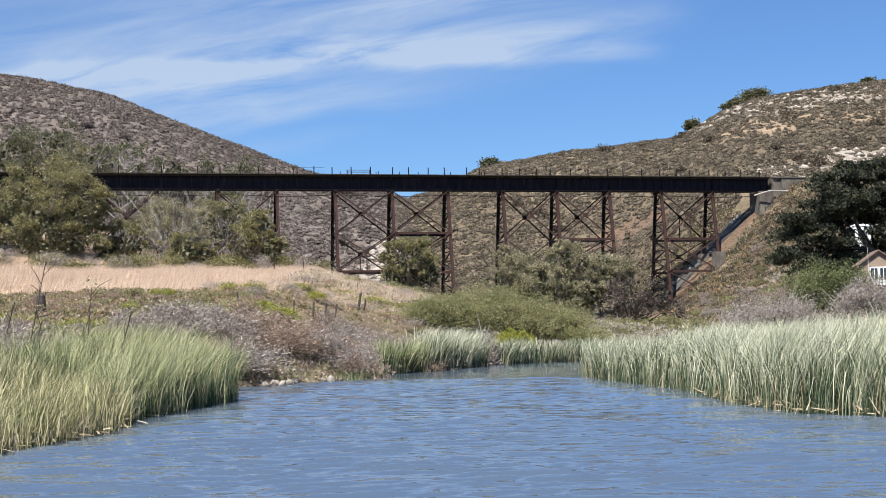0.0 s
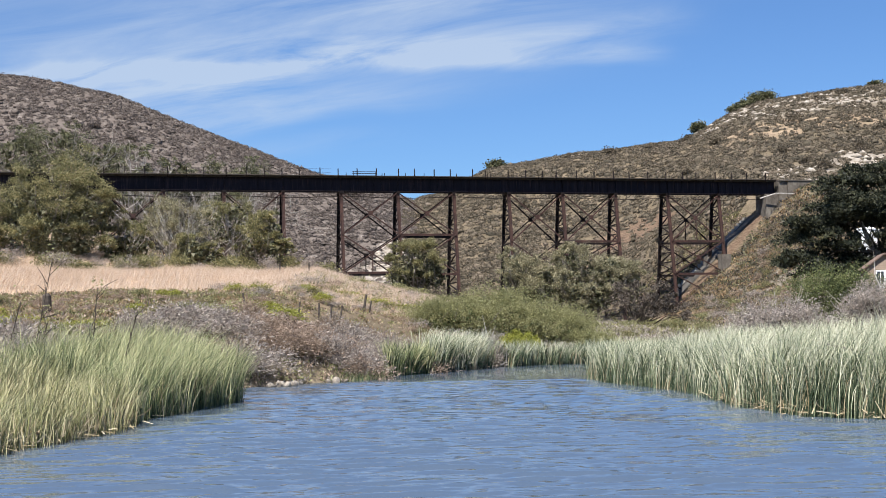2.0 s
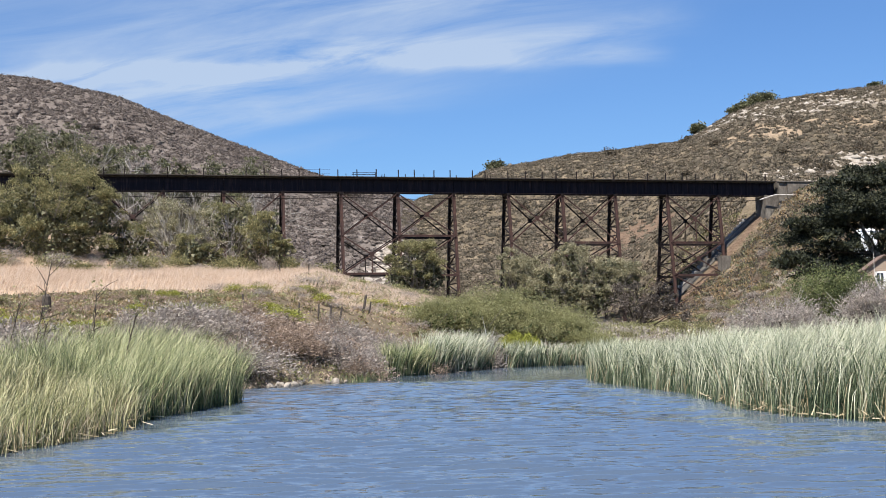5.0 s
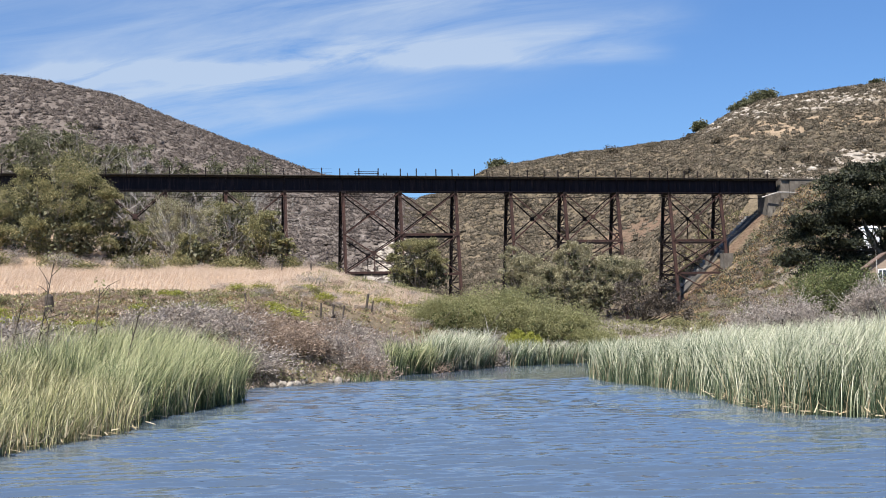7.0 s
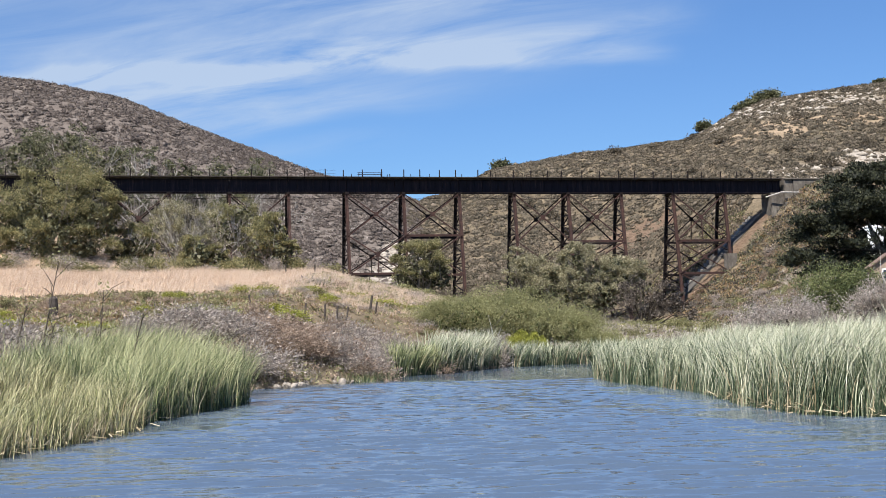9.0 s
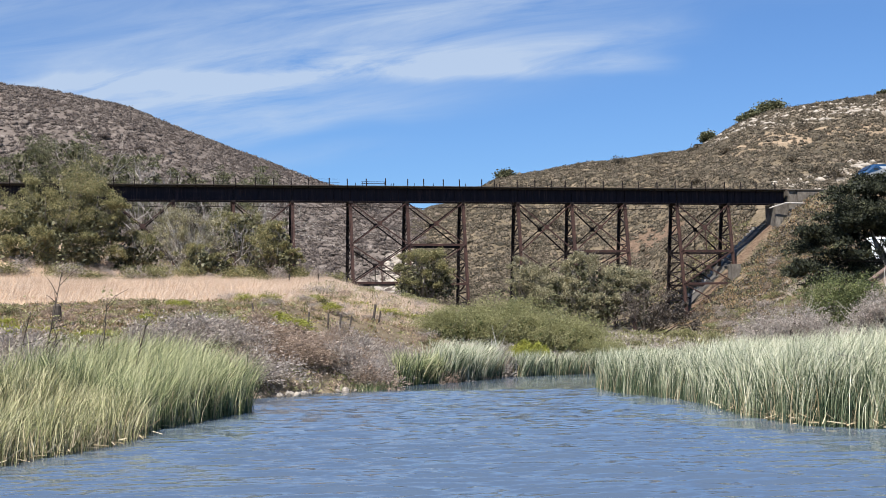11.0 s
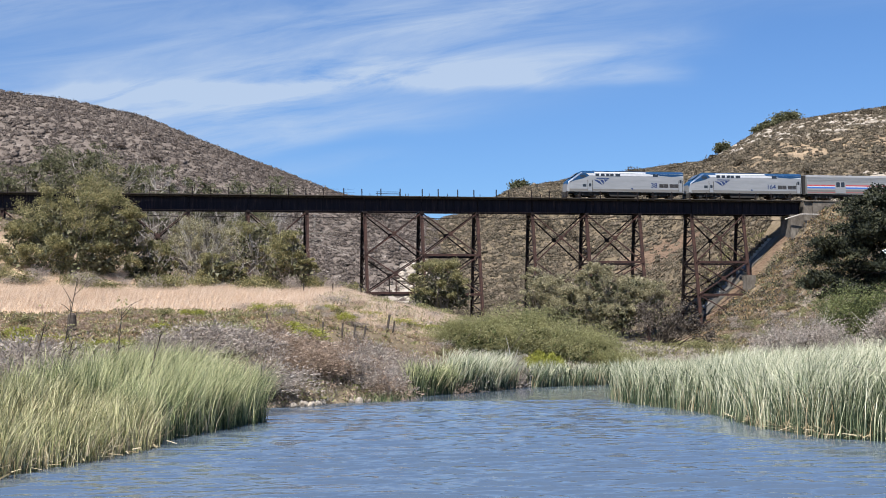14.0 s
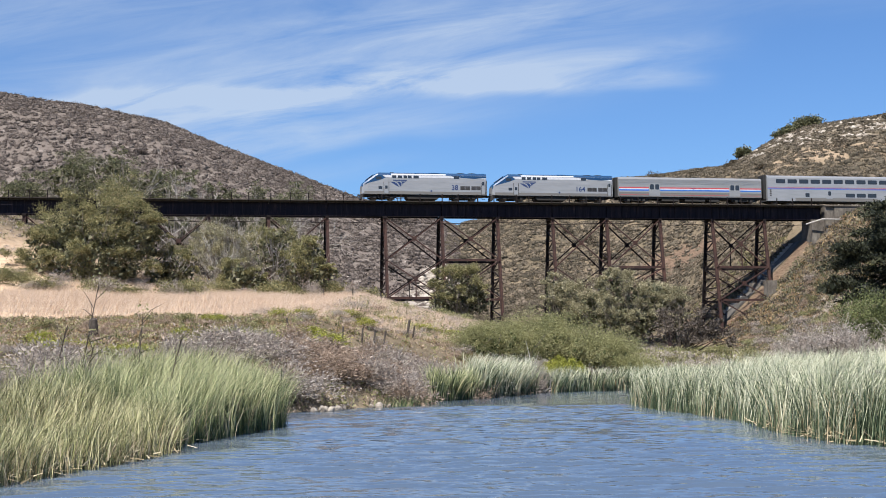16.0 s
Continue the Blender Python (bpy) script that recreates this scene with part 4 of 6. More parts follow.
def make_mounds():
    spec = [
        ("green_mound_shrub", 4.0, 105, 4.2, 3.2, 4.2, M_MOUND, "rounded mound of fresh green creekside brush"),
        ("green_mound_shrub", 8.2, 108, 3.8, 3, 3.0, M_MOUND, "low green brush mound above the reeds"),
        ("green_mound_shrub", 0.6, 103, 4.2, 3, 2.8, M_MOUND, "green brush patch on the sloping bank"),
        ("green_mound_shrub", 11.0, 106, 2.0, 2, 1.6, M_MOUND, "small green brush at the end of the bank"),
        ("yellow_green_shrub", 5.0, 96.5, 1.5, 1.1, 2.0, M_YELLOW, "bright yellow-green shrub above the reeds"),
        ("grey_bank_shrub", 2.5, 87.5, 1.0, 0.9, 2.2, M_GREY, "dry grey shrub standing beside reeds"),
        ("sage_mound", 22.5, 92, 3.4, 2.6, 4.3, M_GREY, "silvery grey dry sage mound behind reeds"),
        ("sage_mound", 30.0, 96, 2.6, 2, 4.0, M_GREY, "grey sage mound behind reeds"),
        ("round_green_bush", 34.2, 120, 4.2, 3, 5.7, M_ROUND, "dense rounded glossy green bush below the slope"),
        ("round_green_bush", 28.6, 116, 2.2, 2, 1.8, M_MOUND, "dull green bush on the lower slope"),
    ]
    for i, (name, x, y, rx, ry, h, m, label) in enumerate(spec):
        rng = np.random.RandomState(100 + i)
        lobes = [(0, 0, h * 0.35, rx, ry, h * 0.65)] + [(rng.uniform(-0.6, 0.6) * rx, rng.uniform(-0.5, 0.3) * ry, h * 0.3, rx * 0.5, ry * 0.5, h * 0.55) for _ in range(4)]
        n = int(150 * rx)
        # green and grey mounds get a darker fill, shade among their leaves painted in
        tree(name, place(x, y), lobes, m, label, "shrub", 200 + i, min(n, 520), 70, 0.085 if m is M_ROUND else 0.060 if m is not M_GREY else 0.09, limbcount=12, r0=0.08, spread=0.12,
             bare=60 if m is M_GREY else 0, long=2.0 if m is not M_GREY else 5,
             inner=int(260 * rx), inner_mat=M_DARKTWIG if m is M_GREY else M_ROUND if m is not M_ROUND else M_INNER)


make_mounds()


def scrub_mesh(name, x, y, size, material, seed, leaves=14, flat=0.62, long=1.6, lean=None):
    """Many small clumps of brush as one mesh."""
    rng = np.random.RandomState(seed)
    n = len(x)
    z = ground_height(x, y)
    r = size * rng.uniform(0.6, 1.35, n)
    d = rng.normal(size=(n, leaves, 3))
    d /= np.linalg.norm(d, axis=2)[:, :, None]
    d[:, :, 2] = np.abs(d[:, :, 2])
    c = np.stack([x, y, z - 0.1 * r], 1)[:, None, :] + d * r[:, None, None] * np.array([0.8, 0.8, flat]) * rng.uniform(0.4, 1.0, (n, leaves, 1))
    v, f = diamonds(c.reshape(-1, 3), 1.0, rng, long, lean)
    q, f = v.reshape(n * leaves, 4, 3)[:, 1:], np.arange(3 * n * leaves).reshape(-1, 3)
    k = np.repeat(r, leaves)[:, None, None] * 0.24
    q = c.reshape(-1, 1, 3) + (q - c.reshape(-1, 1, 3)) * k * 1.25
    return numpy_mesh(name, q.reshape(-1, 3), f, material)


def bush_field(name, x, y, size, material, seed, sprigs=20):
    """Rounded uneven bushes, each a lumpy dome with sprigs standing out of it, as one mesh."""
    rng = np.random.RandomState(seed)
    n, k = len(x), 5
    z = ground_height(x, y)
    r = size * rng.uniform(0.55, 1.4, n) * np.where(rng.uniform(size=n) < 0.06, 1.6, 1.0)
    a = np.arange(k) / k * 2 * math.pi
    rows = []
    for t, h in ((1.0, -0.15), (0.86, 0.42)):
        q = t * rng.uniform(0.75, 1.25, (n, k))
        turn = a[None, :] + rng.uniform(0, 6.28, (n, 1))
        rows.append(np.stack([np.cos(turn) * q, np.sin(turn) * q, h * rng.uniform(0.7, 1.3, (n, k))], 2))
    rows.append(np.stack([rng.normal(size=n) * 0.15, rng.normal(size=n) * 0.15, rng.uniform(0.65, 0.95, n)], 1)[:, None, :])
    dome = np.concatenate(rows, 1)
    j = np.arange(k)
    low, nxt = j, (j + 1) % k
    tri = np.concatenate([np.stack([low, nxt, nxt + k], 1), np.stack([low, nxt + k, low + k], 1), np.stack([low + k, nxt + k, np.full(k, 2 * k)], 1)])
    base = np.stack([x, y, z], 1)
    v1 = base[:, None, :] + dome * r[:, None, None] * np.array([0.72, 0.72, 0.6])
    v1[:, :, 2] += ground_height(v1[:, :, 0], v1[:, :, 1]) - z[:, None]
    v1 = v1.reshape(-1, 3)
    f1 = (tri[None] + np.arange(n)[:, None, None] * (2 * k + 1)).reshape(-1, 3)
    d = rng.normal(size=(n, sprigs, 3))
    d /= np.linalg.norm(d, axis=2)[:, :, None]
    d[:, :, 2] = np.abs(d[:, :, 2])
    c = base[:, None, :] + d * r[:, None, None] * np.array([0.95, 0.95, 0.72]) * rng.uniform(0.7, 1.0, (n, sprigs, 1))
    c[:, :, 2] += ground_height(c[:, :, 0], c[:, :, 1]) - z[:, None]
    v2, f2 = slivers(c.reshape(-1, 3), 0.30 * size, rng, 1.7, d.reshape(-1, 3) * 1.0)
    me = numpy_mesh(name, np.concatenate([v1, v2]), np.concatenate([f1, f2 + len(v1)]), material)
    me.polygons.foreach_set("use_smooth", np.arange(len(me.polygons)) < len(f1))
    return me


def make_hill_scrub():
    rng = np.random.RandomState(31)
    # the grey hill
    x, y = rng.uniform(-190, 10, 20000), rng.uniform(270, 434, 20000)
    x = x * (y / 430)
    keep = LEFT_RIDGE(x * 430 / y) > RIGHT_RIDGE(x * 430 / y)
    keep &= rng.uniform(size=len(x)) < (0.80 + 0.2 * bumps(x, y, 14, 8)) * (1 - 0.85 * zones(x, y)["chalk"])
    x, y = x[keep], y[keep]
    tagged(new("hill_scrub", bush_field("hill_scrub", x, y, 0.82, M_LHILL, 32)), "grey-brown dry sage scrub covering the hillside", "scrub", kind="stuff")
    # the brown hill
    x, y = rng.uniform(-60, 165, 29000), rng.uniform(238, 434, 29000)
    x = x * (y / 430)
    z = zones(x, y)
    keep = LEFT_RIDGE(x * 430 / y) <= RIGHT_RIDGE(x * 430 / y) + 3
    keep &= rng.uniform(size=len(x)) < (0.84 + 0.3 * bumps(x, y, 20, 9)) * (1 - 0.75 * z["straw"]) * (1 - 0.5 * z["chalk"]) * (1 - 0.85 * z["earth"])
    c, q = math.cos(TRACK_ANGLE), math.sin(TRACK_ANGLE)
    s, n = (x - TRACK_ORIGIN[0]) * c + (y - TRACK_ORIGIN[1]) * q, -(x - TRACK_ORIGIN[0]) * q + (y - TRACK_ORIGIN[1]) * c
    keep &= ~((s > 54) & (n < 6.2)) & ~((s > 76) & (n < 6))
    x, y = x[keep], y[keep]
    tagged(new("hill_scrub", bush_field("hill_scrub", x, y, 0.85, M_RHILL, 33)), "olive-brown chaparral scrub covering the hillside", "scrub", kind="stuff")


make_hill_scrub()


def make_meadow():
    rng = np.random.RandomState(41)
    n = 190000
    y = rng.uniform(88, 190, n)
    x = LEFT_BANK(y) - rng.uniform(12, 80, n)
    keep = (zones(x, y)["straw"] > rng.uniform(0.1, 0.8, n)) & (np.abs(x / y) < 0.46)
    x, y = x[keep], y[keep]
    n = len(x)
    z = ground_height(x, y)
    h = rng.uniform(0.3, 0.85, n)
    a = rng.uniform(0, 6.28, n)
    w = rng.uniform(0.009, 0.022, n)
    lean = np.stack([h * 0.35 + rng.normal(size=n) * 0.1, rng.normal(size=n) * 0.12, h], 1)
    p = np.stack([x, y, z - 0.05], 1)
    s = np.stack([np.cos(a) * w, np.sin(a) * w, 0 * w], 1)
    v = np.stack([p - s, p + s, p + lean], 1).reshape(-1, 3)
    tagged(new("meadow_grass", numpy_mesh("meadow_grass", v, np.arange(3 * n).reshape(n, 3), M_DRYGRASS)), "tall dry straw-coloured meadow grass", "grass", kind="stuff")


make_meadow()


def shrub_mesh(seed, material, kind, full):
    """A low shrub about one metre across: fine twiggy leaves over an uneven dome."""
    rng = np.random.RandomState(seed)
    lobes = [(0, 0, 0.25, 0.5, 0.5, 0.45)] + [(rng.uniform(-0.35, 0.35), rng.uniform(-0.3, 0.3), 0.2, 0.3, 0.3, rng.uniform(0.3, 0.5)) for _ in range(4)]
    c, p, lean = crown_points(lobes, 110 if full else 84, 22 if full else 15, rng, 0.2)
    p[:, 2] = np.maximum(p[:, 2], -0.05)
    size = (0.055 if full else 0.062) if kind == "twig" else (0.038 if full else 0.046)
    v, f = diamonds(p, size, rng, 5 if kind == "twig" else 1.8, lean * (1.5 if kind == "twig" else 1.0))
    v, f = v.reshape(-1, 4, 3)[:, 1:].reshape(-1, 3), np.arange(3 * len(p)).reshape(-1, 3)
    return numpy_mesh("foliage", v, f, material)


def make_shrubs():
    kinds = {
        "grey_sage": (M_GREY, "twig", "dry grey twiggy sage shrub on the bank"),
        "brown_scrub": (M_BROWN, "twig", "dry brown twiggy shrub on the bank"),
        "green_shrub": (M_MOUND, "leaf", "low green shrub on the sloping bank"),
        "yellow_shrub": (M_YELLOW, "leaf", "low yellow-green shrub in dry scrub"),
        "olive_shrub": (M_OLIVE, "leaf", "low olive shrub at the meadow edge"),
    }
    meshes = {k: [shrub_mesh(300 + 7 * i + j, m, kind, j > 2) for j in range(6)] for i, (k, (m, kind, _)) in enumerate(kinds.items())}
    rng = np.random.RandomState(51)

    def put(kind, x, y, w, h):
        t = thing(kind, Matrix.LocRotScale((x, y, gz(x, y) - 0.05), Euler((0, 0, rng.uniform(0, 6.28))), (w, w, h)), kinds[kind][2], "shrub", "shrubs of the valley")
        part("foliage", meshes[kind][rng.randint(3) + (3 if y < 85 else 0)], kinds[kind][0], t)

    # the steep bank above the rocks
    for i in range(70):
        y = rng.uniform(55.5, 84)
        d = rng.uniform(1.7 if y < 62.5 else 0.6, 7)
        put(("grey_sage", "brown_scrub")[int(rng.uniform() < 0.45)], float(LEFT_BANK(y)) - d, y, rng.uniform(1.7, 3.0), rng.uniform(1.3, 2.3))
    # the slope between the bank and the meadow
    for i in range(170):
        y = rng.uniform(52, 125)
        d = rng.uniform(5, 14 + 0.2 * y)
        x = float(LEFT_BANK(y)) - d
        u = rng.uniform()
        kind = "brown_scrub" if u < 0.30 else "grey_sage" if u < 0.55 else "olive_shrub" if u < 0.73 else "green_shrub" if u < 0.87 else "yellow_shrub"
        put(kind, x, y, rng.uniform(1.0, 2.2), rng.uniform(0.5, 1.0))
    # behind the reeds
    for i in range(40):
        y = rng.uniform(34, 60)
        put(("brown_scrub", "grey_sage", "grey_sage", "green_shrub")[rng.randint(4)], float(LEFT_BANK(y)) - rng.uniform(4.5, 11), y, rng.uniform(0.9, 1.8), rng.uniform(0.7, 1.3))
    for x, y, w, h in ((-12.6, 38, 2.2, 1.9), (-11.4, 39.5, 2.0, 1.7), (-10.4, 41, 2.0, 1.6), (-13.2, 41, 2.4, 2.0), (-9.4, 43, 1.8, 1.6), (-11.8, 37, 1.6, 1.5)):
        put("grey_sage", x, y, w, h)
    for x, y, w, h in ((-9.3, 75, 2.6, 1.1), (-10.2, 77, 2.0, 0.9), (-6.4, 110, 3.2, 0.8), (-4.0, 112, 3.0, 0.8), (-8.6, 111, 2.6, 0.7), (-20.5, 66, 3.0, 0.9), (-17.5, 64, 2.6, 0.8), (-14.0, 66, 2.4, 0.8)):
        put("yellow_shrub", x, y, w, h)
    for x, y, w, h in ((6.2, 98.5, 2.6, 1.9), (3.2, 99.0, 2.2, 1.6), (8.4, 100.5, 2.0, 1.5), (0.2, 97.5, 2.4, 1.5), (10.0, 101.5, 1.8, 1.2), (1.6, 92.0, 2.2, 2.0)):
        put("grey_sage", x, y, w, h)
    for x, y, w, h in ((4.4, 95.6, 2.4, 1.3), (9.6, 100.0, 2.0, 1.2), (7.2, 97.0, 1.8, 1.2)):
        put("yellow_shrub", x, y, w, h)
    # foot of the trees
    for i in range(26):
        y = rng.uniform(146, 158)
        put(("olive_shrub", "grey_sage")[rng.randint(2)], rng.uniform(-58, -30), y, rng.uniform(2.2, 3.6), rng.uniform(1.6, 2.6))
    for i in range(46):
        y = rng.uniform(148, 186)
        x = rng.uniform(-62, -16)
        put(("olive_shrub", "olive_shrub", "grey_sage")[rng.randint(3)], x, y, rng.uniform(1.6, 3.6), rng.uniform(1.2, 2.8))
    # the steep right slope
    for i in range(200):
        y = rng.uniform(115, 226)
        x = float(RIGHT_BANK(y)) + rng.uniform(2, 40)
        c, q = math.cos(TRACK_ANGLE), math.sin(TRACK_ANGLE)
        n = -(x - TRACK_ORIGIN[0]) * q + (y - TRACK_ORIGIN[1]) * c
        if n > -6.5:
            continue
        u = rng.uniform()
        kind = "brown_scrub" if u < 0.35 else "grey_sage" if u < 0.6 else "olive_shrub" if u < 0.85 else "green_shrub"
        put(kind, x, y, rng.uniform(1.4, 3.4), rng.uniform(0.9, 2.0))
    # valley floor by the bridge legs
    for i in range(60):
        y = rng.uniform(120, 205)
        x = rng.uniform(-12, 30)
        u = rng.uniform()
        put("olive_shrub" if u < 0.4 else "grey_sage" if u < 0.7 else "green_shrub", x, y, rng.uniform(1.4, 3.0), rng.uniform(0.8, 1.8))


make_shrubs()


def blades(x, y, z, h, rng, wind, width):
    """Tall arching blades of five joints, tapering; neighbours lean alike, and some tips fold over."""
    n = len(x)
    a = rng.uniform(0, 6.28, n)
    cell = (np.floor(x / 0.55).astype(int) * 92821 + np.floor(y / 0.7).astype(int) * 68917) % 4001
    tuft = np.random.RandomState(7).normal(size=(4001, 2))[cell] * np.array([0.13, 0.10])
    lean = np.stack([wind + tuft[:, 0] + rng.normal(size=n) * 0.16, tuft[:, 1] + rng.normal(size=n) * 0.14 - 0.03], 1) * h[:, None]
    side = np.stack([np.cos(a), np.sin(a)], 1) * (width * rng.uniform(0.7, 1.3, n))[:, None]
    fold = np.where(rng.uniform(size=n) < 0.3, rng.uniform(0.25, 0.6, n), rng.uniform(0.0, 0.16, n))
    power = rng.uniform(1.3, 2.6, n)

    def at(t):
        k = t ** power
        over = fold * max(t - 0.55, 0) ** 2 / 0.2
        reach = np.sign(lean[:, 0]) * 0.35 * over * h
        return np.stack([x + lean[:, 0] * k + reach, y + lean[:, 1] * k, z + h * (t - 0.05 * t * t - over * 0.55)], 1)

    rows = []
    for t, w in ((0, 0.85), (0.36, 1.0), (0.64, 0.9), (0.84, 0.6)):
        c = at(t)
        s = np.concatenate([side * w, np.zeros((n, 1))], 1)
        rows += [c - s, c + s]
    v = np.stack(rows + [at(1.0)], 1).reshape(-1, 3)
    k = np.arange(n)[:, None] * 9
    f = np.concatenate([np.concatenate([k + a, k + b, k + c], 1) for a, b, c in ((0, 1, 3), (0, 3, 2), (2, 3, 5), (2, 5, 4), (4, 5, 7), (4, 7, 6), (6, 7, 8))])
    return v, f


REEDS = []


def reed_bed(label, sites, material, seed, height, wind=0.09, width=0.0052, straw=0.12):
    """A stand of cattails in one rigid piece that rocks about its foot; sites are x, y arrays."""
    rng = np.random.RandomState(seed)
    x, y = sites
    cx, cy = float(x.mean()), float(y.mean())
    z = np.clip(ground_height(x, y), -0.25, 0.3)
    clump = 1 + 0.10 * bumps(x, y, 2.2, 5) + 0.10 * bumps(x, y, 0.9, 6)
    h = height * clump * np.where(rng.uniform(size=len(x)) < 0.2, rng.uniform(0.3, 0.6, len(x)), rng.uniform(0.68, 1.15, len(x)))
    ob = thing("cattail_bed", pose(cx, cy, 0), label, "reeds", "cattail beds", "stuff")
    dry = rng.uniform(size=len(x)) < straw
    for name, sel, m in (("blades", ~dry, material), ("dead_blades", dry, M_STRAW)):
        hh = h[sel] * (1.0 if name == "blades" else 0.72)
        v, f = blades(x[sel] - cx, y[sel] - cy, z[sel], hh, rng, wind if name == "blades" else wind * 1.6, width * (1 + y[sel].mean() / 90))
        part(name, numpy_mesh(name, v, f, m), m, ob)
    REEDS.append((ob, cx, cy, seed))
    return ob


def make_reeds():
    rng = np.random.RandomState(61)
    # near bank, a long stand cut into pieces along the water
    cuts = [15, 20, 24, 28, 32, 36, 40, 44.2]
    for i, (a, b) in enumerate(zip(cuts, cuts[1:])):
        n = int(1750 * (b - a))
        y = rng.uniform(a, b, n)
        x = LEFT_BANK(y) - 0.25 + rng.normal(size=n) * 0.15 - rng.uniform(0, 1, n) ** 1.7 * 3.8
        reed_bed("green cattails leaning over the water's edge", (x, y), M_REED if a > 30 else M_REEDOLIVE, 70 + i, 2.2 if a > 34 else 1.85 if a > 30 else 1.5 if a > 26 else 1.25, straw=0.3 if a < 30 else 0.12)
    # beyond the dry bank
    for i, (a, b, hgt, deep) in enumerate(((70, 74, 2.1, 0.6), (74, 84.5, 2.6, 1.4), (87, 95, 1.9, 1.5), (95, 103, 1.8, 2))):
        n = int(330 * (b - a))
        y = rng.uniform(a, b, n)
        x = LEFT_BANK(y) - 0.1 - rng.uniform(0, 1, n) * deep
        reed_bed("pale green cattails at the far water's edge", (x, y), M_REEDPALE if i else M_REED, 80 + i, hgt, width=0.0095)
    y = rng.uniform(60.5, 65.5, 420)
    reed_bed("small green tussocks at the foot of the dry bank", (LEFT_BANK(y) + 0.15 - rng.uniform(0, 0.6, len(y)), y), M_REED, 88, 0.75, wind=0.02)
    # the wide stand opposite
    cuts = [26, 30, 34, 39, 44, 50, 56, 62.5]
    for i, (a, b) in enumerate(zip(cuts, cuts[1:])):
        n = int(2200 * (b - a))
        y = rng.uniform(a, b, n)
        x = RIGHT_BANK(y) + 0.2 + rng.normal(size=n) * 0.15 + rng.uniform(0, 1, n) ** 1.9 * (9 + 0.12 * (y - 26))
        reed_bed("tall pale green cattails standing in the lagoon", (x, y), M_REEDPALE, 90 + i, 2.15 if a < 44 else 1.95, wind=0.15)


make_reeds()


def make_ground_cover():
    rng = np.random.RandomState(651)

    def sow(label, x, y, size, materials, seed):
        pick = rng.randint(len(materials), size=len(x))
        patch = bumps(x, y, 9, seed)
        for i, m in enumerate(materials):
            sel = (pick == i) | (np.abs(patch - (-0.6 + 1.2 * i / max(1, len(materials) - 1))) < 0.16)
            ob = new("ground_scrub", scrub_mesh("ground_scrub", x[sel], y[sel], size, m, seed + i, 11, 0.7, 3.0, (0.2, 0, 0.9)))
            tagged(ob, label, "scrub", kind="stuff")

    y = rng.uniform(47, 140, 20000)
    x = LEFT_BANK(y) - rng.uniform(0.8, 55, len(y)) * (0.5 + 0.5 * (y > 80))
    keep = (np.abs(x / y) < 0.46) & (zones(x, y)["straw"] < 0.6)
    x, y = x[keep], y[keep]
    high = (LEFT_BANK(y) - x > 9 + 2 * bumps(x, y, 8, 12)) & (y > 56)
    sow("low dry brown and grey scrub over the bank", x[~high], y[~high], 0.36, (M_BROWN, M_GREY, M_MOUND, M_BROWN, M_GREY), 660)
    sow("low olive and russet scrub below the meadow", x[high], y[high], 0.38, (M_BROWN, M_MOUND, M_RUSSET, M_OLIVE, M_BROWN), 665)
    y = rng.uniform(108, 214, 9000)
    x = rng.uniform(-14, 36, len(y))
    sow("mixed olive and grey brush on the valley floor", x, y, 0.62, (M_OLIVE, M_GREY, M_MOUND), 670)
    y = rng.uniform(140, 214, 6500)
    x = rng.uniform(-100, -12, len(y))
    keep = zones(x, y)["straw"] < 0.5
    sow("dry brush under the trees", x[keep], y[keep], 0.6, (M_BROWN, M_GREY, M_OLIVE), 675)
    y = rng.uniform(70, 232, 18000)
    x = RIGHT_BANK(y) + rng.uniform(0.5, 52, len(y))
    c, q = math.cos(TRACK_ANGLE), math.sin(TRACK_ANGLE)
    n = -(x - TRACK_ORIGIN[0]) * q + (y - TRACK_ORIGIN[1]) * c
    keep = (n < -1.2) & (rng.uniform(size=len(y)) < 1 - 0.7 * zones(x, y)["chalk"])
    sow("brown and olive scrub over the steep slope", x[keep], y[keep], 0.7, (M_BROWN, M_DARKOLIVE, M_DARKTWIG, M_RUSSET, M_DARKTWIG), 680)
    y = rng.uniform(192, 231, 5000)
    x = rng.uniform(36, 66, len(y))
    n = -(x - TRACK_ORIGIN[0]) * q + (y - TRACK_ORIGIN[1]) * c
    keep = (n < -1.2) & (n > -24)
    sow("brown brush on the slope below the abutment", x[keep], y[keep], 0.85, (M_RUSSET, M_DARKTWIG, M_DARKOLIVE), 690)
    s, n = rng.uniform(52, 76, 2400), rng.uniform(5.9, 17, 2400)
    x, y = on_track(s, n)
    sow("olive and brown brush beside the slope stairs", x, y, 0.8, (M_BROWN, M_OLIVE, M_DARKTWIG), 695)


make_ground_cover()


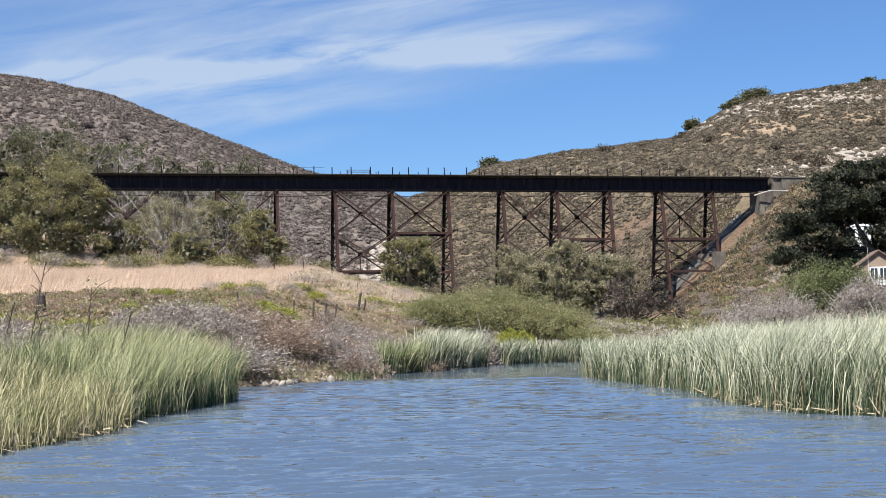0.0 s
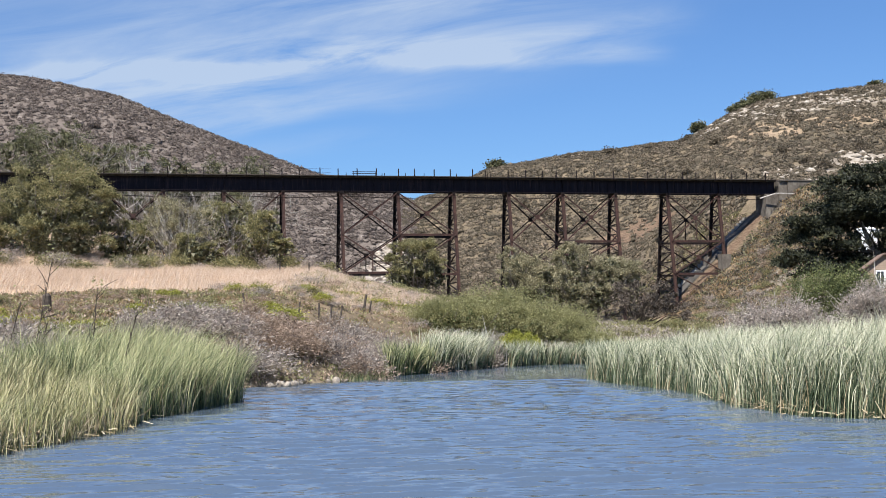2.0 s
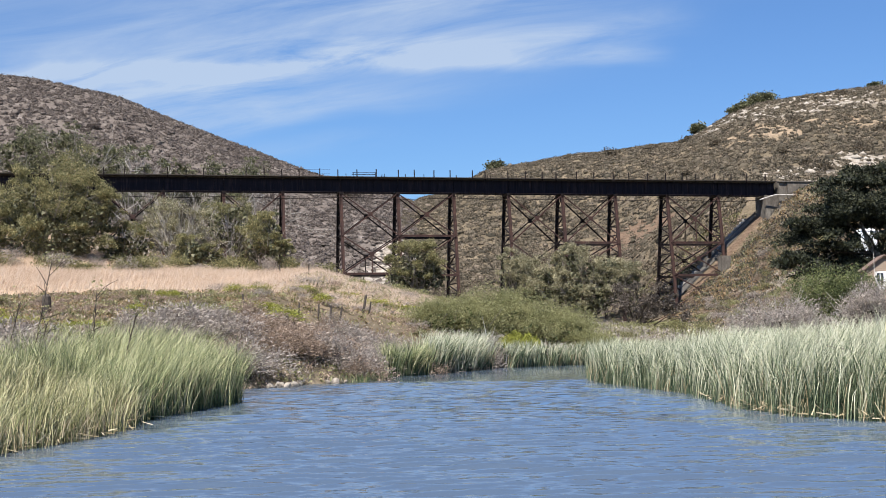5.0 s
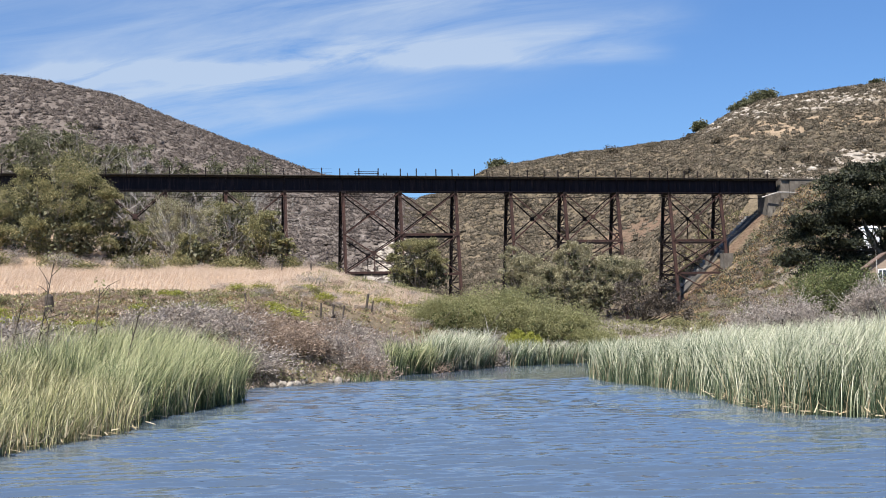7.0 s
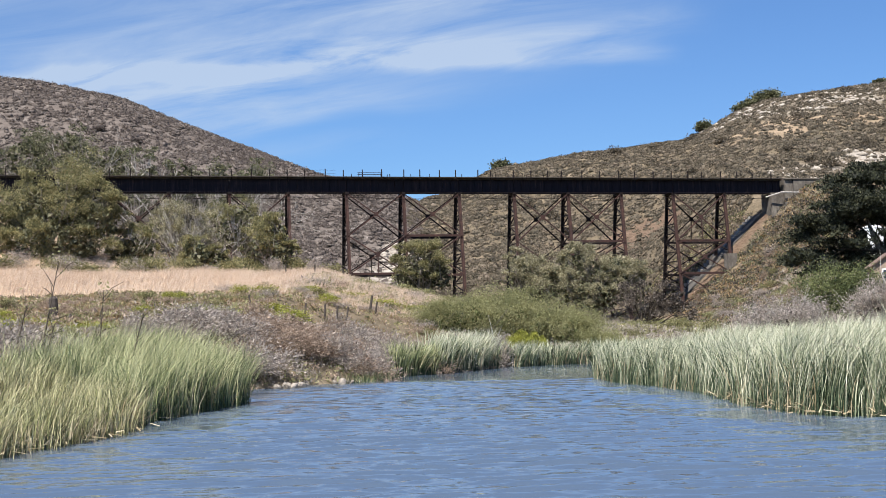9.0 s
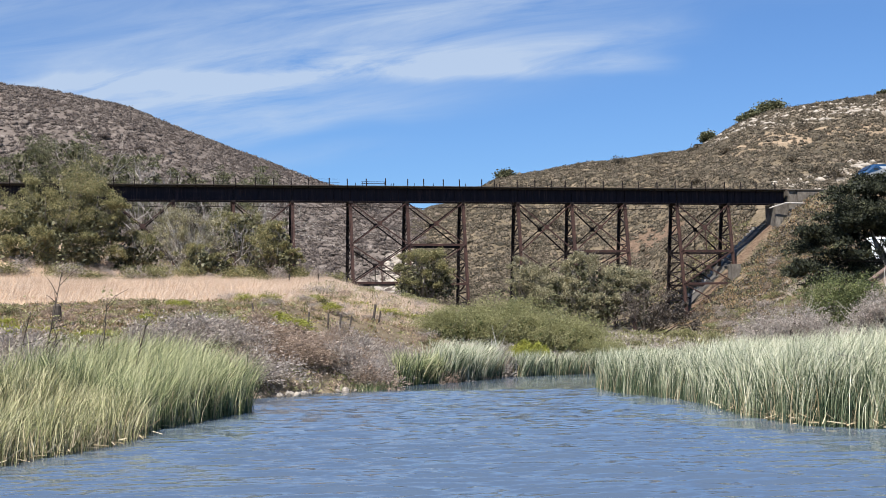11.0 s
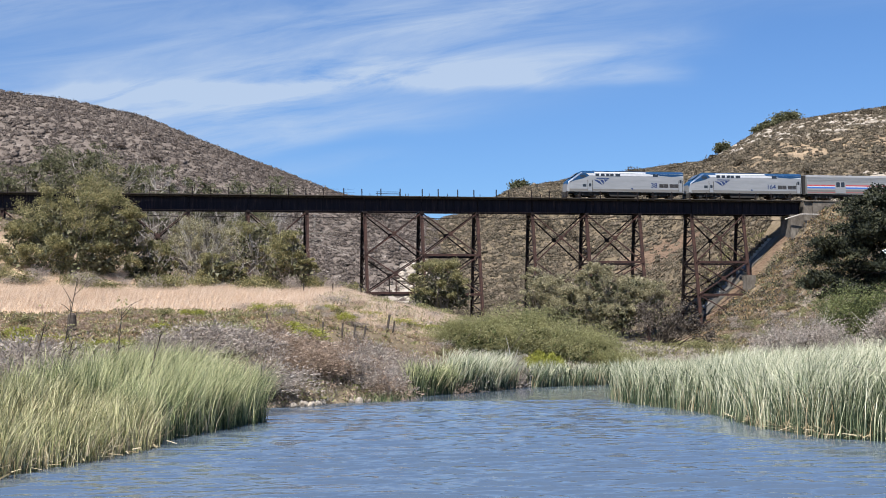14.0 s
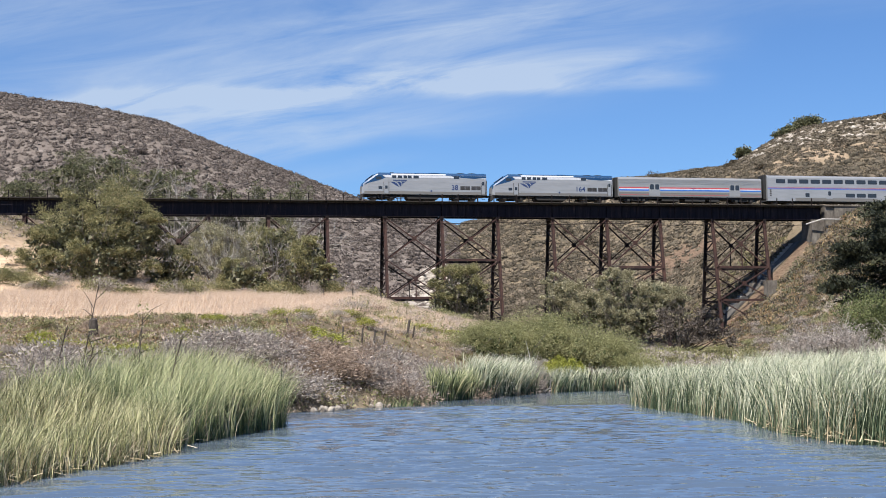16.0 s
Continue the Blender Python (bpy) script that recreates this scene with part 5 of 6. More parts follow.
def make_reed_litter():
    """Bent dead stalks along the foot of the reeds."""
    rng = np.random.RandomState(691)
    for label, side, a, b, n in (("pale dead stalks at the foot of the reeds", 1, 27, 40, 600), ("pale dead stalks along the near bank", -1, 18, 36, 600)):
        y = rng.uniform(a, b, n)
        bank = RIGHT_BANK(y) if side > 0 else LEFT_BANK(y)
        x = bank + side * (0.45 + rng.normal(size=n) * 0.22)
        L = rng.uniform(0.12, 0.42, n)
        d = rng.normal(size=(n, 3)) * np.array((0.8, 0.5, 0.45)) + np.array((-0.3 * side, -0.2, 0.25))
        d /= np.linalg.norm(d, axis=1)[:, None]
        p = np.stack([x, y, np.full(n, 0.03) + rng.uniform(0, 0.12, n)], 1)
        w = np.cross(d, rng.normal(size=(n, 3)))
        w *= 0.014 / np.linalg.norm(w, axis=1)[:, None]
        q = p + d * L[:, None]
        q[:, 2] = np.maximum(q[:, 2], 0.04)
        v = np.stack([p - w, p + w, q + w * 0.6, q - w * 0.6], 1).reshape(-1, 3)
        tagged(new("reed_litter", numpy_mesh("reed_litter", v, np.arange(4 * n).reshape(n, 4), M_STRAW)), label, "dead reeds", kind="stuff")


make_reed_litter()


# ---------------------------------------------------------------- the slope above the lagoon, right of the creek
def make_cypress():
    x, y = 54.2, 166.0
    rng = np.random.RandomState(401)
    t = thing("cypress_tree", pose(*place(x, y)), "dark windswept cypress with flat layered boughs on the slope", "tree")
    layers = []
    for i in range(150):
        h = rng.uniform(0.4, 14.2)
        reach = np.interp(h, [0, 3, 5, 8, 11, 14.2], [8.0, 10.5, 10.5, 9.5, 7.0, 3.0])
        dx = rng.uniform(-1.0, 0.95) * reach + np.interp(h, [3, 13], [-2.5, -1.2])
        layers.append((dx, rng.uniform(-3.2, 3.2), h - 0.05 * abs(dx), rng.uniform(1.3, 2.6), rng.uniform(1.2, 2.2), rng.uniform(0.3, 0.8)))
    c, p, lean = crown_points(layers, 3600, 30, rng, 0.17)
    v, f = slivers(p, 0.2, rng, 1.9, lean * 0.6 + np.array((-0.9, 0, 0.5)))
    part("crown", numpy_mesh("crown", v, f, M_CYPRESS), M_CYPRESS, t)
    v, f = inner_leaves([(a, b, h, r * 0.9, w * 0.8, k) for a, b, h, r, w, k in layers], 4200, 0.5, rng, 1.0)
    part("inner_crown", numpy_mesh("inner_crown", v, f, M_CYPRESS), M_CYPRESS, t)
    g = Geo()
    g.tube([(0.6, 0, -0.6), (-0.6, 0, 2.2), (-2.6, -0.2, 4.6), (-3.6, 0, 7.5)], [0.55, 0.45, 0.35, 0.2], 8)
    g.tube([(1.6, -0.3, -0.6), (0.6, -0.3, 3.2), (-0.6, -0.3, 6), (0, 0, 10)], [0.5, 0.4, 0.3, 0.12], 8)
    part("trunk", g, M_BARK, t, "pale leaning grey trunks")
    pick = [l[:3] for l in layers[:30]]
    part("bough", limbs(pick, rng, (-1.5, -0.1, 3.6), 0.2), M_DARKBARK, t)
    t.children[0]["kind"] = "stuff"


make_cypress()


def make_shed():
    x, y = 48.2, 150.0
    z0 = 6.5
    m_wall = mat("tan_clapboard", [(0.3, (0.20, 0.15, 0.11)), (0.7, (0.30, 0.23, 0.17))], 2.0, 0.8, stretch=(0.3, 0.3, 8))
    m_roof = mat("brown_shingles", [(0.3, (0.10, 0.07, 0.055)), (0.7, (0.20, 0.14, 0.11))], 3.0, 0.9, fine=0.4)
    m_white = plain("white_door_paint", (0.75, 0.75, 0.73))
    m_glass = plain("dark_window_glass", (0.03, 0.035, 0.045), 0.1, 0.0, spec=0.6)
    s = thing("garden_shed", pose(x, y, z0, 0, 0, -8), "small tan gabled shed with white glazed double doors", "shed")
    part("wall", Geo().prism([(-1.95, -0.3), (1.95, -0.3), (1.95, 2.35), (0, 3.75), (-1.95, 2.35)], "y", 0.0, 4.0), m_wall, s)
    for sgn in (-1, 1):
        a, b = (0, 3.95), (sgn * 2.35, 2.25)
        part("roof_slope", Geo().prism([a, b, (b[0], b[1] - 0.14), (a[0], a[1] - 0.16)], "y", -0.35, 4.3), m_roof, s)
    part("foundation", Geo().box(-1.85, 1.85, 0.05, 3.9, -2.6, -0.31), M_CONC, s, "concrete foundation")
    part("sill_beam", Geo().box(-1.2, 1.2, -0.08, 0.0, -0.1, 0.02), m_roof, s)
    for k in range(2):
        d = part("door", Geo().box(-0.98 + 0.99 * k, -0.01 + 0.99 * k, -0.06, 0.0, 0.05, 2.05), m_white, s, "white glazed door leaf")
        for j in range(2):
            xx = -0.86 + 0.99 * k + 0.4 * j
            part("pane", Geo().box(xx, xx + 0.32, -0.075, -0.062, 0.55, 1.9), m_glass, d)
    r = part("railing", Geo().beam((-1.3, -1.2, 0.9), (1.6, -1.2, 0.9), 0.07).beam((-1.3, -1.2, 0.3), (1.6, -1.2, 0.3), 0.06), m_roof, s)
    for k in range(9):
        part("baluster", Geo().beam((-1.3 + k * 0.36, -1.2, -0.2), (-1.3 + k * 0.36, -1.2, 0.9), 0.05), m_roof, r)
    tz = gz(62, 200)
    m_tank = plain("white_tank_paint", (0.72, 0.73, 0.74))
    w = thing("water_tank", pose(61.8, 200, tz), "white cylindrical water tank on the slope behind trees", "tank")
    part("tank_body", Geo().cyl((0, 0, 1.9), "z", 1.75, 4.4, 24), m_tank, w)
    part("tank_roof", Geo().tube([(0, 0, 4.1), (0, 0, 4.75)], [1.85, 0.15], 24), m_tank, w)
    part("tank_hoop", Geo().cyl((0, 0, 3.3), "z", 1.79, 0.1, 24), m_tank, w)


make_shed()


M_BANKROCK = mat("bleached_bank_rock", [(0.3, (0.13, 0.11, 0.085)), (0.6, (0.30, 0.265, 0.22))], 1.5, 0.9, bump=0.05, objrand=0.3)


def rock_mesh(seed):
    rng = np.random.RandomState(seed)
    bm = bmesh.new()
    bmesh.ops.create_icosphere(bm, subdivisions=2, radius=0.5)
    k = rng.uniform(0.7, 1.2, 3)
    for v in bm.verts:
        n = noise.noise(v.co * 2.3 + Vector((seed, 0, 0))) * 0.25
        v.co = Vector((v.co.x * k[0], v.co.y * k[1], v.co.z * k[2] * 0.75)) * (1 + n)
    me = bpy.data.meshes.new("rock")
    bm.to_mesh(me)
    bm.free()
    me.materials.append(M_BANKROCK)
    return me


def make_rocks():
    rng = np.random.RandomState(411)
    meshes = [rock_mesh(i) for i in range(5)]
    for i in range(22):
        y = rng.uniform(55.5, 61.5)
        x = float(LEFT_BANK(y)) + 0.35 - rng.uniform(0, 0.7)
        s = rng.uniform(0.14, 0.42)
        r = new("rock", meshes[rng.randint(5)])
        r.matrix_basis = Matrix.LocRotScale((x, y, max(gz(x, y), 0.02) + 0.1 * s), Euler(rng.uniform(0, 3, 3)), (s, s, s))
        tagged(r, "pale rounded rock at the water's edge", "rock", "rocks on the bank")
    # chalky stones scattered over the slopes
    spots = [(x, y) for x, y in zip(rng.uniform(-20, 130, 9000), rng.uniform(150, 428, 9000))]
    x, y = np.array(spots).T
    c = zones(x, y)["chalk"]
    keep = c > rng.uniform(0.25, 1.0, len(x))
    x, y = x[keep], y[keep]
    z = ground_height(x, y)
    n = len(x)
    base_v = np.array([(1, 0, 0), (-1, 0, 0), (0, 1, 0), (0, -1, 0), (0, 0, 1), (0, 0, -1)], float)
    tri = np.array([(0, 2, 4), (2, 1, 4), (1, 3, 4), (3, 0, 4), (2, 0, 5), (1, 2, 5), (3, 1, 5), (0, 3, 5)])
    s = rng.uniform(0.25, 1.1, (n, 1, 1)) * np.where(y > 230, 1.0, 0.35)[:, None, None]
    v = base_v[None] * s * rng.uniform(0.6, 1.4, (n, 6, 3)) * np.array([1.3, 1, 0.6]) + np.stack([x, y, z], 1)[:, None, :]
    f = (tri[None] + np.arange(n)[:, None, None] * 6).reshape(-1, 3)
    tagged(new("chalk_stones", numpy_mesh("chalk_stones", v.reshape(-1, 3), f, M_ROCK)), "pale chalky stones and outcrops on the hillside", "stones", kind="stuff")


make_rocks()


def make_hill_trees():
    spec = [(94.0, 424, 3.2, 2.2), (97.5, 424, 3.4, 2.9), (100.5, 424, 3.0, 3.0), (91, 423, 2.2, 1.6), (77.0, 412, 2.2, 3.0), (15.6, 424, 2.6, 2.2), (135.5, 425, 1.8, 1.7)]
    for i, (x, y, r, h) in enumerate(spec):
        tree("hilltop_shrub", place(x, y), [(0, 0, h * 0.5, r, r, h * 0.6)], M_DARKOLIVE, "dark green bush on the ridge", "shrub", 430 + i, 60, 24, 0.3, limbcount=5, r0=0.12, spread=0.22, inner=220, group="ridge bushes")
    rng = np.random.RandomState(440)
    for i in range(34):
        y = rng.uniform(290, 395)
        x = rng.uniform(-0.34, 0.33) * y
        r = rng.uniform(1.0, 2.1)
        tree("hillside_bush", place(x, y), [(0, 0, r * 0.4, r, r, r * 0.7)], M_RHILL if x > -10 else M_LHILL, "rounded bush on the dry hillside", "shrub", 450 + i, 26, 18, 0.26, limbcount=3, r0=0.06, spread=0.25, group="hillside bushes")
    # trees along the far side of the line
    row = [(-75, 236, 5.5, 10, 0), (-66, 232, 4.5, 11, 60), (-60, 236, 4, 9, 30), (-84, 238, 6, 9, 60), (-53, 228, 3.4, 9.5, 160), (-47, 230, 4.2, 9, 90), (-40, 228, 3.2, 8, 190), (-34, 231, 3.4, 7.5, 170)]
    for i, (x, y, r, h, bare) in enumerate(row):
        p = place(x, y)
        top = {True: 36.5, False: 32.5}[x < -50] + (i % 3) * 0.8 - p[2] + (3.0 if i in (1, 0) else -2.6 if x > -30 else 0)
        lobes = [(0, 0, top * 0.72, r, r * 0.7, top * 0.28), (r * 0.5, 0, top * 0.45, r * 0.9, r * 0.6, top * 0.3), (-r * 0.5, 0, top * 0.3, r, r * 0.6, top * 0.25)]
        dead = bare >= 120
        tree("dead_tree" if dead else "hedge_tree", p, lobes, M_DARKOLIVE,
             "bleached dying tree behind the railway" if dead else "olive-green tree behind the railway", "tree", 520 + i, 130 if dead else 230, 60, 0.13, spread=0.11, bare=bare // 3, limbcount=22, r0=0.1 if dead else 0.2,
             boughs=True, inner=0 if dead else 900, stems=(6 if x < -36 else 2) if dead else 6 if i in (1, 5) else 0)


make_hill_trees()


def make_bank_clutter():
    rng = np.random.RandomState(601)
    m_post = mat("grey_post_wood", [(0.3, (0.03, 0.024, 0.02)), (0.7, (0.08, 0.066, 0.054))], 5, 0.9)
    post = Geo().tube([(0, 0, -0.3), (0.02, 0, 1.0)], [0.075, 0.065], 7).mesh("fence_post", m_post)
    for x, y, s in ((-6.3, 99, 1.35), (-5.9, 99.5, 0.95), (-11.8, 78, 0.8), (-15.5, 150, 1.2), (-12.5, 152, 1.2), (-9.6, 154, 1.2), (-18.5, 148, 1.2), (-8.9, 92, 1.0), (-8.2, 93, 1.0), (-7.6, 94, 1.0), (-10.0, 90, 1.0)):
        o = new("fence_post", post)
        o.matrix_basis = Matrix.LocRotScale((x, y, gz(x, y)), Euler((rng.uniform(-0.12, 0.12), rng.uniform(-0.15, 0.15), 0)), (s, s, s))
        tagged(o, "weathered wooden fence post in dry scrub", "post", "fence posts")
    o = new("bollard", Geo().tube([(0, 0, -0.3), (0, 0, 0.5), (0, 0, 0.9), (0, 0, 1.05)], [0.24, 0.25, 0.22, 0.1], 10).mesh("bollard", m_post))
    o.matrix_basis = pose(-22.3, 75, gz(-22.3, 75) + 0.15)
    tagged(o, "dark rounded stump standing in dry scrub", "stump")
    # tall leafless saplings over the near reeds
    for i, (x, y, h) in enumerate(((-11.4, 36.5, 3.3), (-10.2, 37.5, 2.9), (-9.3, 37, 2.6), (-12.6, 38, 1.9), (-11.2, 36, 1.7))):
        g = Geo()
        p0 = np.array((0, 0, -0.2))
        top = np.array((0.35 * h * rng.uniform(0.4, 1.2), 0, h))
        mid = top * 0.5 + rng.normal(size=3) * 0.08
        g.tube([p0, mid, top], [0.03, 0.02, 0.009], 5)
        for j in range(9):
            a = p0 + (top - p0) * rng.uniform(0.3, 0.95)
            b = a + np.array((rng.uniform(-0.3, 0.8), rng.uniform(-0.3, 0.3), rng.uniform(0.15, 0.6)))
            g.tube([a, (a + b) / 2 + rng.normal(size=3) * 0.04, b], [0.013, 0.01, 0.005], 4)
        t = thing("bare_sapling", pose(*place(x, y)), "thin leafless brown sapling above the reeds", "sapling", "bare saplings")
        part("stem", g, M_DARKBARK, t)
        leaf = top + rng.normal(size=(26, 3)) * np.array((0.15, 0.1, 0.25))
        v, f = diamonds(leaf, 0.05, rng, 2)
        part("leaf_tuft", numpy_mesh("leaf_tuft", v, f, M_MOUND), M_MOUND, t)["kind"] = "stuff"
    # driftwood caught in the far stand of reeds
    d = thing("driftwood", pose(10.7, 31.4, 1.05), "grey weathered driftwood branch caught in reeds", "driftwood")
    part("branch", Geo().tube([(-2.0, 0, 0.55), (-1.0, 0, 0.32), (0.2, 0, 0.05), (1.4, 0, -0.5), (2.2, 0.1, -1.1)], [0.012, 0.03, 0.05, 0.07, 0.08], 7)
         .tube([(0.0, 0, 0.1), (0.3, -0.1, 0.7), (0.2, 0, 1.1)], [0.08, 0.07, 0.03], 6).tube([(0.1, 0, 0.1), (0.7, -0.1, 0.35), (1.5, 0, 0.3)], [0.09, 0.09, 0.05], 6), M_BARK, d)


make_bank_clutter()


# ---------------------------------------------------------------- the train
M_SILVER = mat("silver_locomotive_paint", [(0.3, (0.215, 0.223, 0.23)), (0.7, (0.28, 0.288, 0.295))], 0.8, 0.35, 0.2, stretch=(0.4, 1, 3), fine=0.2)
M_WHITE = plain("white_band_paint", (0.45, 0.465, 0.485), 0.4)
M_BLUE = plain("deep_blue_paint", (0.006, 0.040, 0.105), 0.4)
M_NAVY = plain("navy_letter_paint", (0.012, 0.03, 0.095), 0.4)
M_TRUCK = plain("grimy_black_underframe", (0.022, 0.020, 0.018), 0.8)
M_STAINLESS = mat("fluted_stainless_steel", [(0.3, (0.24, 0.24, 0.235)), (0.7, (0.32, 0.32, 0.31))], 0.6, 0.38, 0.4, stretch=(0.2, 1, 12), fine=0.3)
M_DULLSTEEL = mat("dull_lower_panel_steel", [(0.3, (0.13, 0.125, 0.115)), (0.7, (0.19, 0.18, 0.165))], 0.6, 0.5, 0.3, stretch=(0.3, 1, 8))
M_WINDOW = plain("tinted_train_glass", (0.02, 0.023, 0.028), 0.08, 0, spec=0.6)
M_GRILLE = plain("dark_radiator_grille", (0.06, 0.06, 0.065), 0.6)
M_RED = plain("red_stripe_paint", (0.38, 0.055, 0.06), 0.4)
M_STRIPEBLUE = plain("blue_stripe_paint", (0.03, 0.12, 0.42), 0.4)
M_PURPLE = plain("purple_stripe_paint", (0.10, 0.05, 0.22), 0.4)
M_HOOD = plain("black_rubber_diaphragm", (0.014, 0.014, 0.014), 0.8)
HALF = 1.53
WHEELS = []


def both_sides(name, outline, depth, material, parent, label="", out=0.0):
    """A flat panel of that outline (x, z) on either flank."""
    made = []
    for sgn in (-1, 1):
        a, b = sgn * (HALF + out), sgn * (HALF + out + depth)
        made.append(part(name, Geo().prism(outline, "y", min(a, b), max(a, b)), material, parent, label))
    return made


def rect(x0, x1, z0, z1, c=0.0):
    return [(x0, z0), (x1, z0), (x1, z1), (x0, z1)] if not c else [(x0 + c, z0), (x1 - c, z0), (x1, z0 + c), (x1, z1 - c), (x1 - c, z1), (x0 + c, z1), (x0, z1 - c), (x0, z0 + c)]


def truck(car, x, base_len, r, motor):
    """A four-wheel bogie under a car."""
    t = part("bogie", Geo().box(x - base_len / 2 - 0.8, x + base_len / 2 + 0.8, -1.16, -0.98, r * 0.75, r * 0.75 + 0.32)
             .box(x - base_len / 2 - 0.8, x + base_len / 2 + 0.8, 0.98, 1.16, r * 0.75, r * 0.75 + 0.32)
             .box(x - 0.5, x + 0.5, -1.2, 1.2, 0.35, 0.95), M_TRUCK, car, "grimy black bogie frame")
    for sgn in (-1, 1):
        for dx in (-0.5, 0.5):
            g = Geo().cyl((x + dx * base_len / 2, sgn * 1.2, 0.62), "z", 0.13, 0.5, 10)
            part("spring", g, M_TRUCK, t)
    for dx in (-1, 1):
        g = Geo()
        for sgn in (-1, 1):
            g.cyl((0, sgn * 0.78, 0), "y", r, 0.13, 20).cyl((0, sgn * 0.70, 0), "y", r + 0.025, 0.03, 20)
            for k in range(6):
                a = k * math.pi / 3
                g.beam((0, sgn * 0.86, 0), (math.cos(a) * r * 0.8, sgn * 0.86, math.sin(a) * r * 0.8), 0.07, 0.03, up=(0, 1, 0))
        g.cyl((0, 0, 0), "y", 0.09, 1.9, 10)
        w = part("wheelset", g, M_RAIL, car, "steel wheels on an axle")
        w.location = (x + dx * base_len / 2, 0, r)
        WHEELS.append((w, x + dx * base_len / 2, r))
        part("axle_box", Geo().box(x + dx * base_len / 2 - 0.22, x + dx * base_len / 2 + 0.22, -1.3, -1.17, r - 0.2, r + 0.24), M_TRUCK, t)


def letters(text, size, x, z, parent, material):
    cu = bpy.data.curves.new("number", "FONT")
    cu.body, cu.size, cu.extrude, cu.align_x, cu.offset = text, size, 0.004, "CENTER", 0.018
    tmp = bpy.data.objects.new("number", cu)
    me = bpy.data.meshes.new_from_object(tmp)
    bpy.data.objects.remove(tmp)
    me.materials.clear()
    me.materials.append(material)
    ob = part("number", me, material, parent, "navy fleet number")
    ob.matrix_basis = pose(x, -HALF - 0.008, z, 90, 0, 0)


def loft(stations, rows):
    """A body through cross-sections: each station is x and a list of (y, z)."""
    g = Geo()
    k = len(rows(stations[0]))
    for st in stations:
        g.v += [(st[0], y, z) for y, z in rows(st)]
    for i in range(len(stations) - 1):
        for j in range(k):
            a, b = i * k + j, i * k + (j + 1) % k
            g.f.append((a, b, b + k, a + k))
    g.f += [tuple(range(k)), tuple((len(stations) - 1) * k + j for j in reversed(range(k)))]
    return g


def locomotive(number):
    car = thing("locomotive", pose(0, 0, RAIL_TOP), "silver and blue diesel passenger locomotive numbered " + number, "locomotive", "train")

    def section(st):
        x, low, top, w, sh = st
        return [(-w, low), (w, low), (w, sh), (w * 0.93, sh + (top - sh) * 0.6), (w * 0.62, top), (-w * 0.62, top), (-w * 0.93, sh + (top - sh) * 0.6), (-w, sh)]

    body = [(0.55, 1.0, 2.35, 1.25, 1.9), (0.72, 0.95, 2.75, 1.42, 2.35), (1.5, 0.95, 3.35, HALF, 2.9), (2.6, 0.95, 4.15, HALF, 3.7), (3.1, 0.95, 4.36, HALF, 4.0), (5.2, 0.95, 4.37, HALF, 4.0), (14.0, 0.95, 4.38, HALF, 4.01), (20.55, 0.95, 4.40, HALF, 4.02)]
    shell = part("body", loft(body, section), M_SILVER, car, "silver painted carbody")
    shell.data.materials.append(M_BLUE)
    shell.data.materials.append(M_WHITE)
    for f in shell.data.polygons:
        c = f.center
        if (f.normal.z > 0.3 and c.x > 0.9) or (c.x < 2.95 and c.z > 2.3 + 0.6 * (c.x - 0.8)):
            f.material_index = 2 if 5.2 < c.x < 14 and abs(f.normal.z) < 0.9 else 1
    # windscreen and cab
    part("windscreen", Geo().prism([(1.38, 3.30), (2.42, 4.06), (2.38, 4.12), (1.30, 3.34)], "y", -1.2, 1.2), M_WINDOW, car, "dark sloping windscreen")
    both_sides("cab_flash", [(0.80, 2.50), (1.5, 2.88), (2.6, 3.68), (3.05, 3.98), (3.75, 3.98), (4.3, 3.55), (3.2, 3.12)], 0.006, M_BLUE, car, "blue wedge over the cab")
    both_sides("cab_window", rect(2.75, 3.65, 3.28, 3.72, 0.08), 0.008, M_WINDOW, car, out=0.007)
    both_sides("white_band", [(4.3, 3.6), (14.5, 3.6), (17.0, 3.72), (20.5, 3.5), (20.5, 3.98), (3.8, 3.98)], 0.006, M_WHITE, car, "white upper band")
    both_sides("roof_band", [(3.2, 4.0), (20.5, 4.0), (20.5, 4.03), (3.3, 4.03)], 0.005, M_BLUE, car, "thin blue roof line")
    both_sides("tail_flash", [(14.2, 3.97), (20.5, 3.97), (20.5, 3.68), (18.5, 3.55), (16.6, 3.68)], 0.005, M_BLUE, car, "blue sweep at the tail", out=0.007)
    part("roof_panel", Geo().box(3.2, 20.4, -0.9, 0.9, 4.405, 4.43), M_BLUE, car, "blue roof")
    for x0, x1 in ((5.35, 6.0), (6.25, 6.9), (7.15, 7.75), (7.85, 8.45), (8.75, 9.6), (15.25, 16.1)):
        both_sides("roof_vent", rect(x0, x1, 3.5, 3.93), 0.006, M_WINDOW, car, out=0.013)
    for x0, x1 in ((16.3, 17.05), (17.1, 17.85), (18.1, 18.85), (18.9, 19.6)):
        gr = both_sides("radiator_grille", rect(x0, x1, 1.72, 2.35), 0.01, M_GRILLE, car)[0]
        for k in range(4):
            part("louvre", Geo().box(x0, x1, -HALF - 0.035, -HALF - 0.011, 1.8 + k * 0.14, 1.85 + k * 0.14), M_TRUCK, gr)
    both_sides("side_window", rect(3.15, 3.75, 1.75, 2.2), 0.01, M_WINDOW, car)
    both_sides("cab_door", rect(4.05, 4.75, 1.1, 3.5), 0.012, M_SILVER, car, "silver cab side door")
    both_sides("cab_door_window", rect(4.2, 4.6, 1.8, 2.3), 0.008, M_WINDOW, car, out=0.013)
